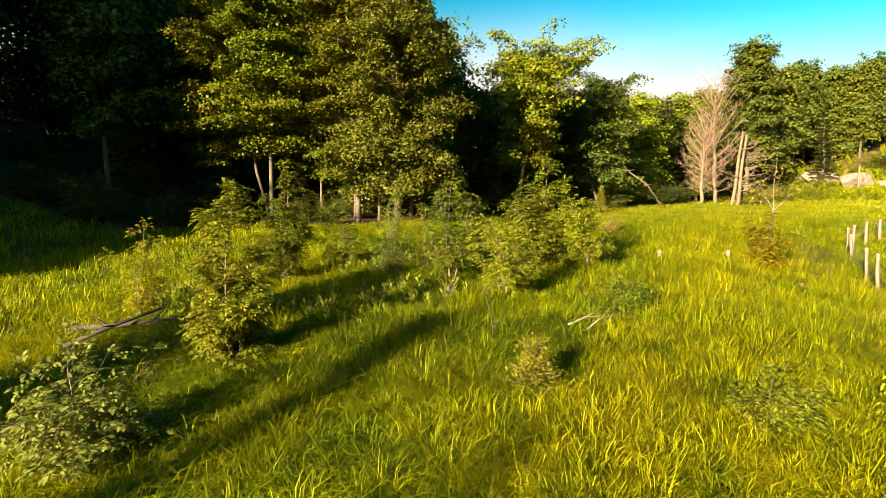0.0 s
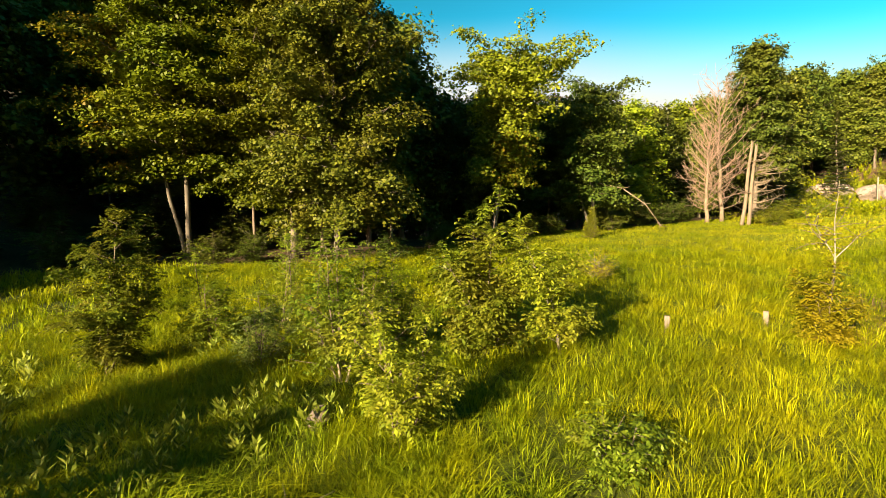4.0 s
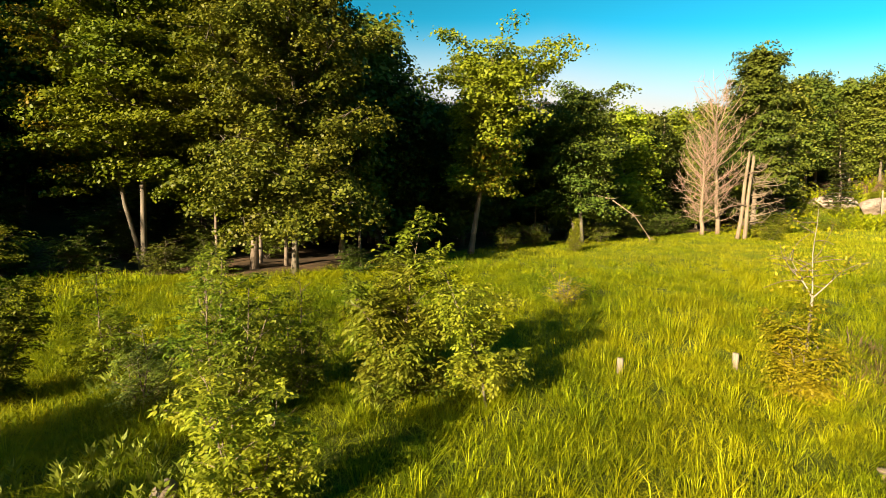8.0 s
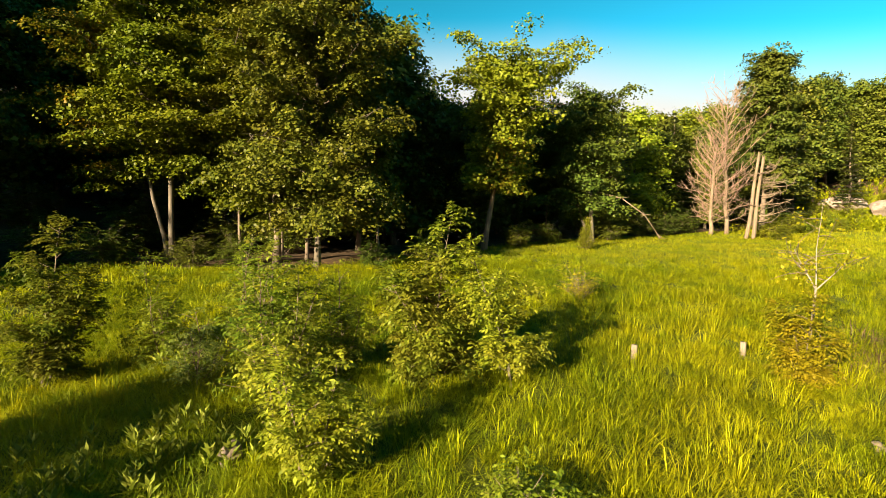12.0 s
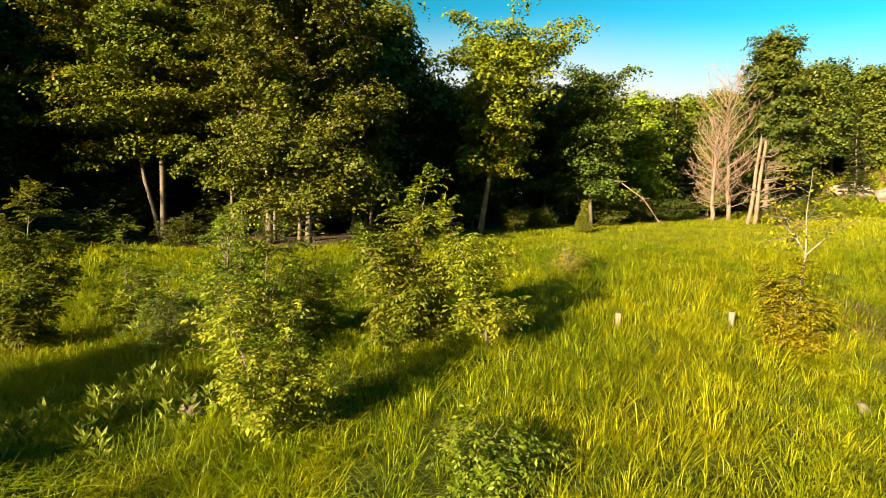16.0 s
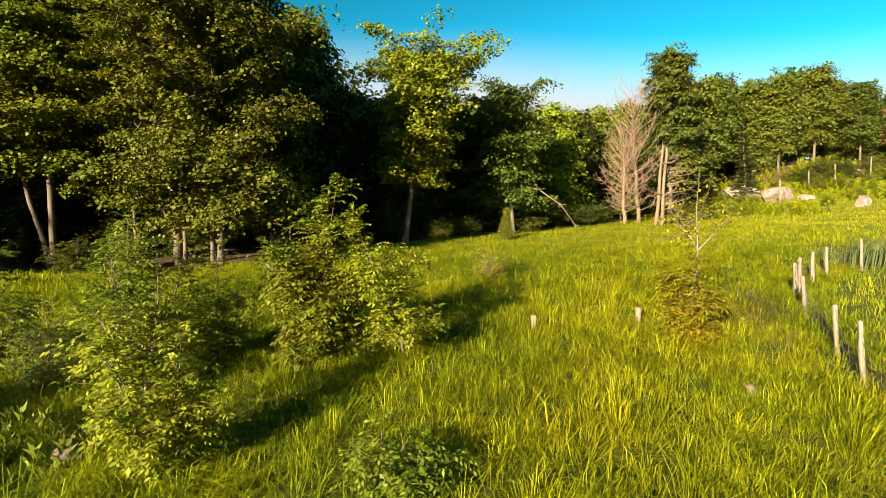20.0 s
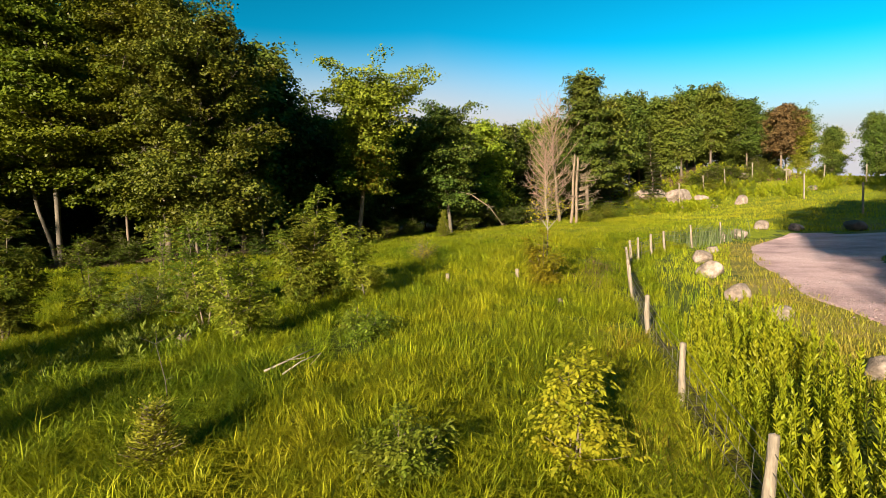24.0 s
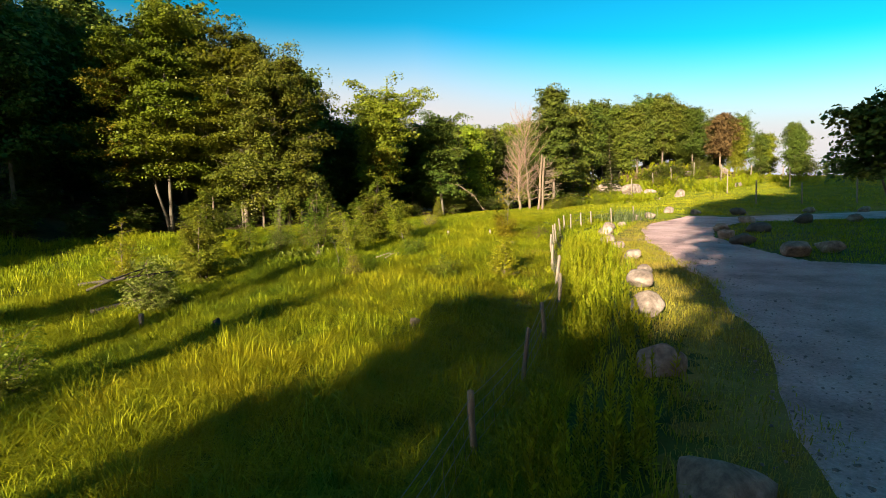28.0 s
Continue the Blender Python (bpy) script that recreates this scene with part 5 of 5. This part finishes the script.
build_grass("bank_grass", 5200, (1, 18, -9, 24), 10, 0.3, 0.011, LUSH, lambda x, y: (x > fence_x(y) + 0.2) & ~in_ditch(x, y) & (x < rocks_x(np.minimum(y, 26)) + 0.35), "long grass on the bank", 208, 0.12)
BRUSH = leaf_mat("dead_brush", (0.06, 0.035, 0.02), (0.12, 0.075, 0.04), (0.20, 0.14, 0.07), None, 1, 0.2)
build_grass("dead_brush", 300, (6, 12, 12, 19), 14, 0.4, 0.012, BRUSH, lambda x, y: ((x - fence_x(y) + 1.3) / 0.9) ** 2 + ((y - 15.6) / 2.0) ** 2 < 1, "brown dead brush in the ditch by the fence", 212, 0.1, False, 0.7)
build_grass("reeds", 1000, (13, 22, 21, 28), 8, 0.85, 0.03, REED, lambda x, y: (x < along(np.minimum(y, 26), EDGE_Y, EDGE_X) - 1.6) & (x > fence_x(y) - 2.2) & (((x - 17) / 4) ** 2 + ((y - 24.3) / 2.6) ** 2 < 1), "stand of blue-green reeds", 209, 0.25, False, 0.15)


def build_weeds(name, spots, h, leaf, material, label, seed, n_leaf=34):
    """Upright leafy stalks."""
    rng = np.random.default_rng(seed)
    stems, cs, hs = [], [], []
    for x, y in spots:
        g = one_z(x, y)
        hh = h * rng.uniform(0.55, 1.2)
        l = rng.normal(0, 0.1, 2)
        z = np.linspace(0, hh, 4)
        p = np.stack([x + l[0] * z, y + l[1] * z, g - 0.05 + z], 1)
        stems.append(tube(p, [0.009, 0.008, 0.006, 0.003], 3, False))
        t = np.linspace(0.12, 1.0, n_leaf)
        a = np.arange(n_leaf) * 2.4 + rng.uniform(0, 6)
        q = np.stack([np.interp(t * 3, range(4), p[:, c]) for c in range(3)], 1)
        d = np.stack([np.cos(a), np.sin(a), 0.5 + 1.3 * t], 1)
        cs.append(q + d * (leaf * 0.55 * np.sin(np.pi * (0.2 + 0.72 * t)))[:, None])
        hs.append(d * 1.8)
    v, f = joined(stems)
    ob = thing(name, (0, 0, 0), label, "weeds")
    tagged(ob, kind="stuff")
    add("stalks", sheet("stalks", v, f), WEED, ob)
    add("weed_leaves", sheet("weed_leaves", *leaves(np.concatenate(cs), leaf, rng, 0.3, 0.27, 0.3, np.concatenate(hs))), material, ob)


rng_p = np.random.default_rng(301)
px, py = scatter(9000, 1, 14, -9, 16, rng_p)
ok = (px > fence_x(py) + 0.35) & (px < rocks_x(py) - 0.1 + 0.3 * wavy(px, py, 2.0)) & (wavy(px, py, 1.4, 2.2) > -0.55) & (0.5 + 0.5 * wavy(px, py, 5.0, 1.0) > step(6.5, 11.5, py))
for bx, by in [(5.5, -6.1), (6.4, -3.4), (7.5, -0.6), (8.6, 2.1), (9.45, 3.8), (10.3, 6.55)]:
    ok &= np.hypot(px - bx + 0.25, py - by + 0.35) > 0.75
spots = np.stack([px, py], 1)[ok][:2600]
build_weeds("roadside_weeds", spots, 0.85, 0.068, WEED, "dense tall leafy weeds on the bank behind the fence", 302, 60)
px, py = scatter(700, -8, 1, 7.5, 13.5, rng_p)
ok = (wavy(px, py, 1.1, 4.4) > 0.1)
build_weeds("meadow_herbs", np.stack([px, py], 1)[ok][:260], 0.38, 0.15, HERB, "broad-leaved meadow herbs among grass", 303, 16)
px, py = scatter(1600, 22, 50, 46, 62, rng_p)
ok = (wavy(px, py, 0.6, 4.4) > -0.1) & ~on_road(px, py)
build_weeds("knoll_weeds", np.stack([px, py], 1)[ok][:750], 0.9, 0.24, WEED, "leafy green weeds over the rocky knoll", 304, 24)


# bushes over the knoll
knoll_bush = plant("knoll_bush", sapling(92, 1.3, 1.1, 0.2, 500, 8, 0.05, 0.1), 27.5, 53.5, "sunlit leafy bush on the rocky knoll", "bush", SAP, BARK, 0, 0, "knoll bushes")
for x, y, s in [(16.8, 40.8, 0.8), (17.8, 42, 0.9), (19.5, 44.5, 1.0), (21, 47, 1.0), (25, 51, 0.9), (27.5, 51.5, 0.9), (34.5, 55, 1.0), (26, 49.5, 0.7), (28.5, 49.8, 0.6), (33, 50.5, 0.6), (24, 47, 0.7), (36.5, 52, 0.8), (23, 52, 0.9), (25.5, 54, 1.0), (38.5, 53, 0.7), (29.2, 55, 0.6), (32.8, 57.5, 0.8), (27, 57.5, 0.9), (35.5, 56, 1.0), (37, 54.5, 1.0), (39.5, 55, 0.9), (41.5, 56.5, 1.2), (44, 57, 1.0), (24.5, 49, 0.8), (21.5, 45.5, 0.8), (34.5, 58.5, 1.1), (30, 58, 1.2), (38, 59.5, 1.1), (27, 56.2, 0.9), (16.6, 38.8, 0.7), (47.5, 56, 0.9)]:
    put(knoll_bush, x, y, s, rng_w.uniform(0, 360))


def build_stones():
    """Loose stones along the road's edge."""
    rng = np.random.default_rng(77)
    bm = bmesh.new()
    bmesh.ops.create_icosphere(bm, subdivisions=1, radius=1.0)
    bm.verts.ensure_lookup_table()
    v0 = np.array([v.co[:] for v in bm.verts])
    f0 = np.array([[v.index for v in f.verts] for f in bm.faces], dtype=np.int32)
    bm.free()
    y = rng.uniform(-9, 14, 3400)
    x = along(y, EDGE_Y, EDGE_X) + rng.normal(0.25, 0.7, len(y))
    x[:500] = rng.uniform(6, 16, 500)
    ok = on_road(x, y, -0.5)
    x, y = x[ok], y[ok]
    r = rng.gamma(2.0, 0.005, len(x)).clip(0.005, 0.03)
    v = v0[None] * (r[:, None] * rng.uniform(0.7, 1.3, (len(x), 3)) * (1, 1, 0.65))[:, None] + rng.normal(0, 0.12, (len(x), len(v0), 3)) * r[:, None, None]
    v += np.stack([x, y, ground_z(x, y) + 0.035], 1)[:, None]
    f = f0[None] + (np.arange(len(x)) * len(v0))[:, None, None]
    tagged(add("gravel_stones", sheet("gravel_stones", v.reshape(-1, 3), [f.reshape(-1, 3)]), PEBBLE), "loose gravel stones along the road", "gravel", kind="stuff")


build_stones()

# thickets deep in the woods
for x, y, s in [(-14, 31, 2.0), (-11, 35, 2.2), (-8, 31.5, 2.0), (-5.5, 34, 2.0), (-3, 37, 2.2), (-0.5, 40, 2.2), (1.8, 43.5, 2.2), (5, 45, 2.2), (-18, 29, 2.2), (-6, 40, 2.4), (-11, 43, 2.4), (8, 47, 2.2), (11, 51, 2.2), (-2, 46, 2.4), (-16, 24.5, 1.7), (-9.5, 26, 1.4), (14, 54, 2.2), (-21, 33, 2.2)]:
    put(under, x, y, s, rng_w.uniform(0, 360), "dense leafy thicket deep in the woods")
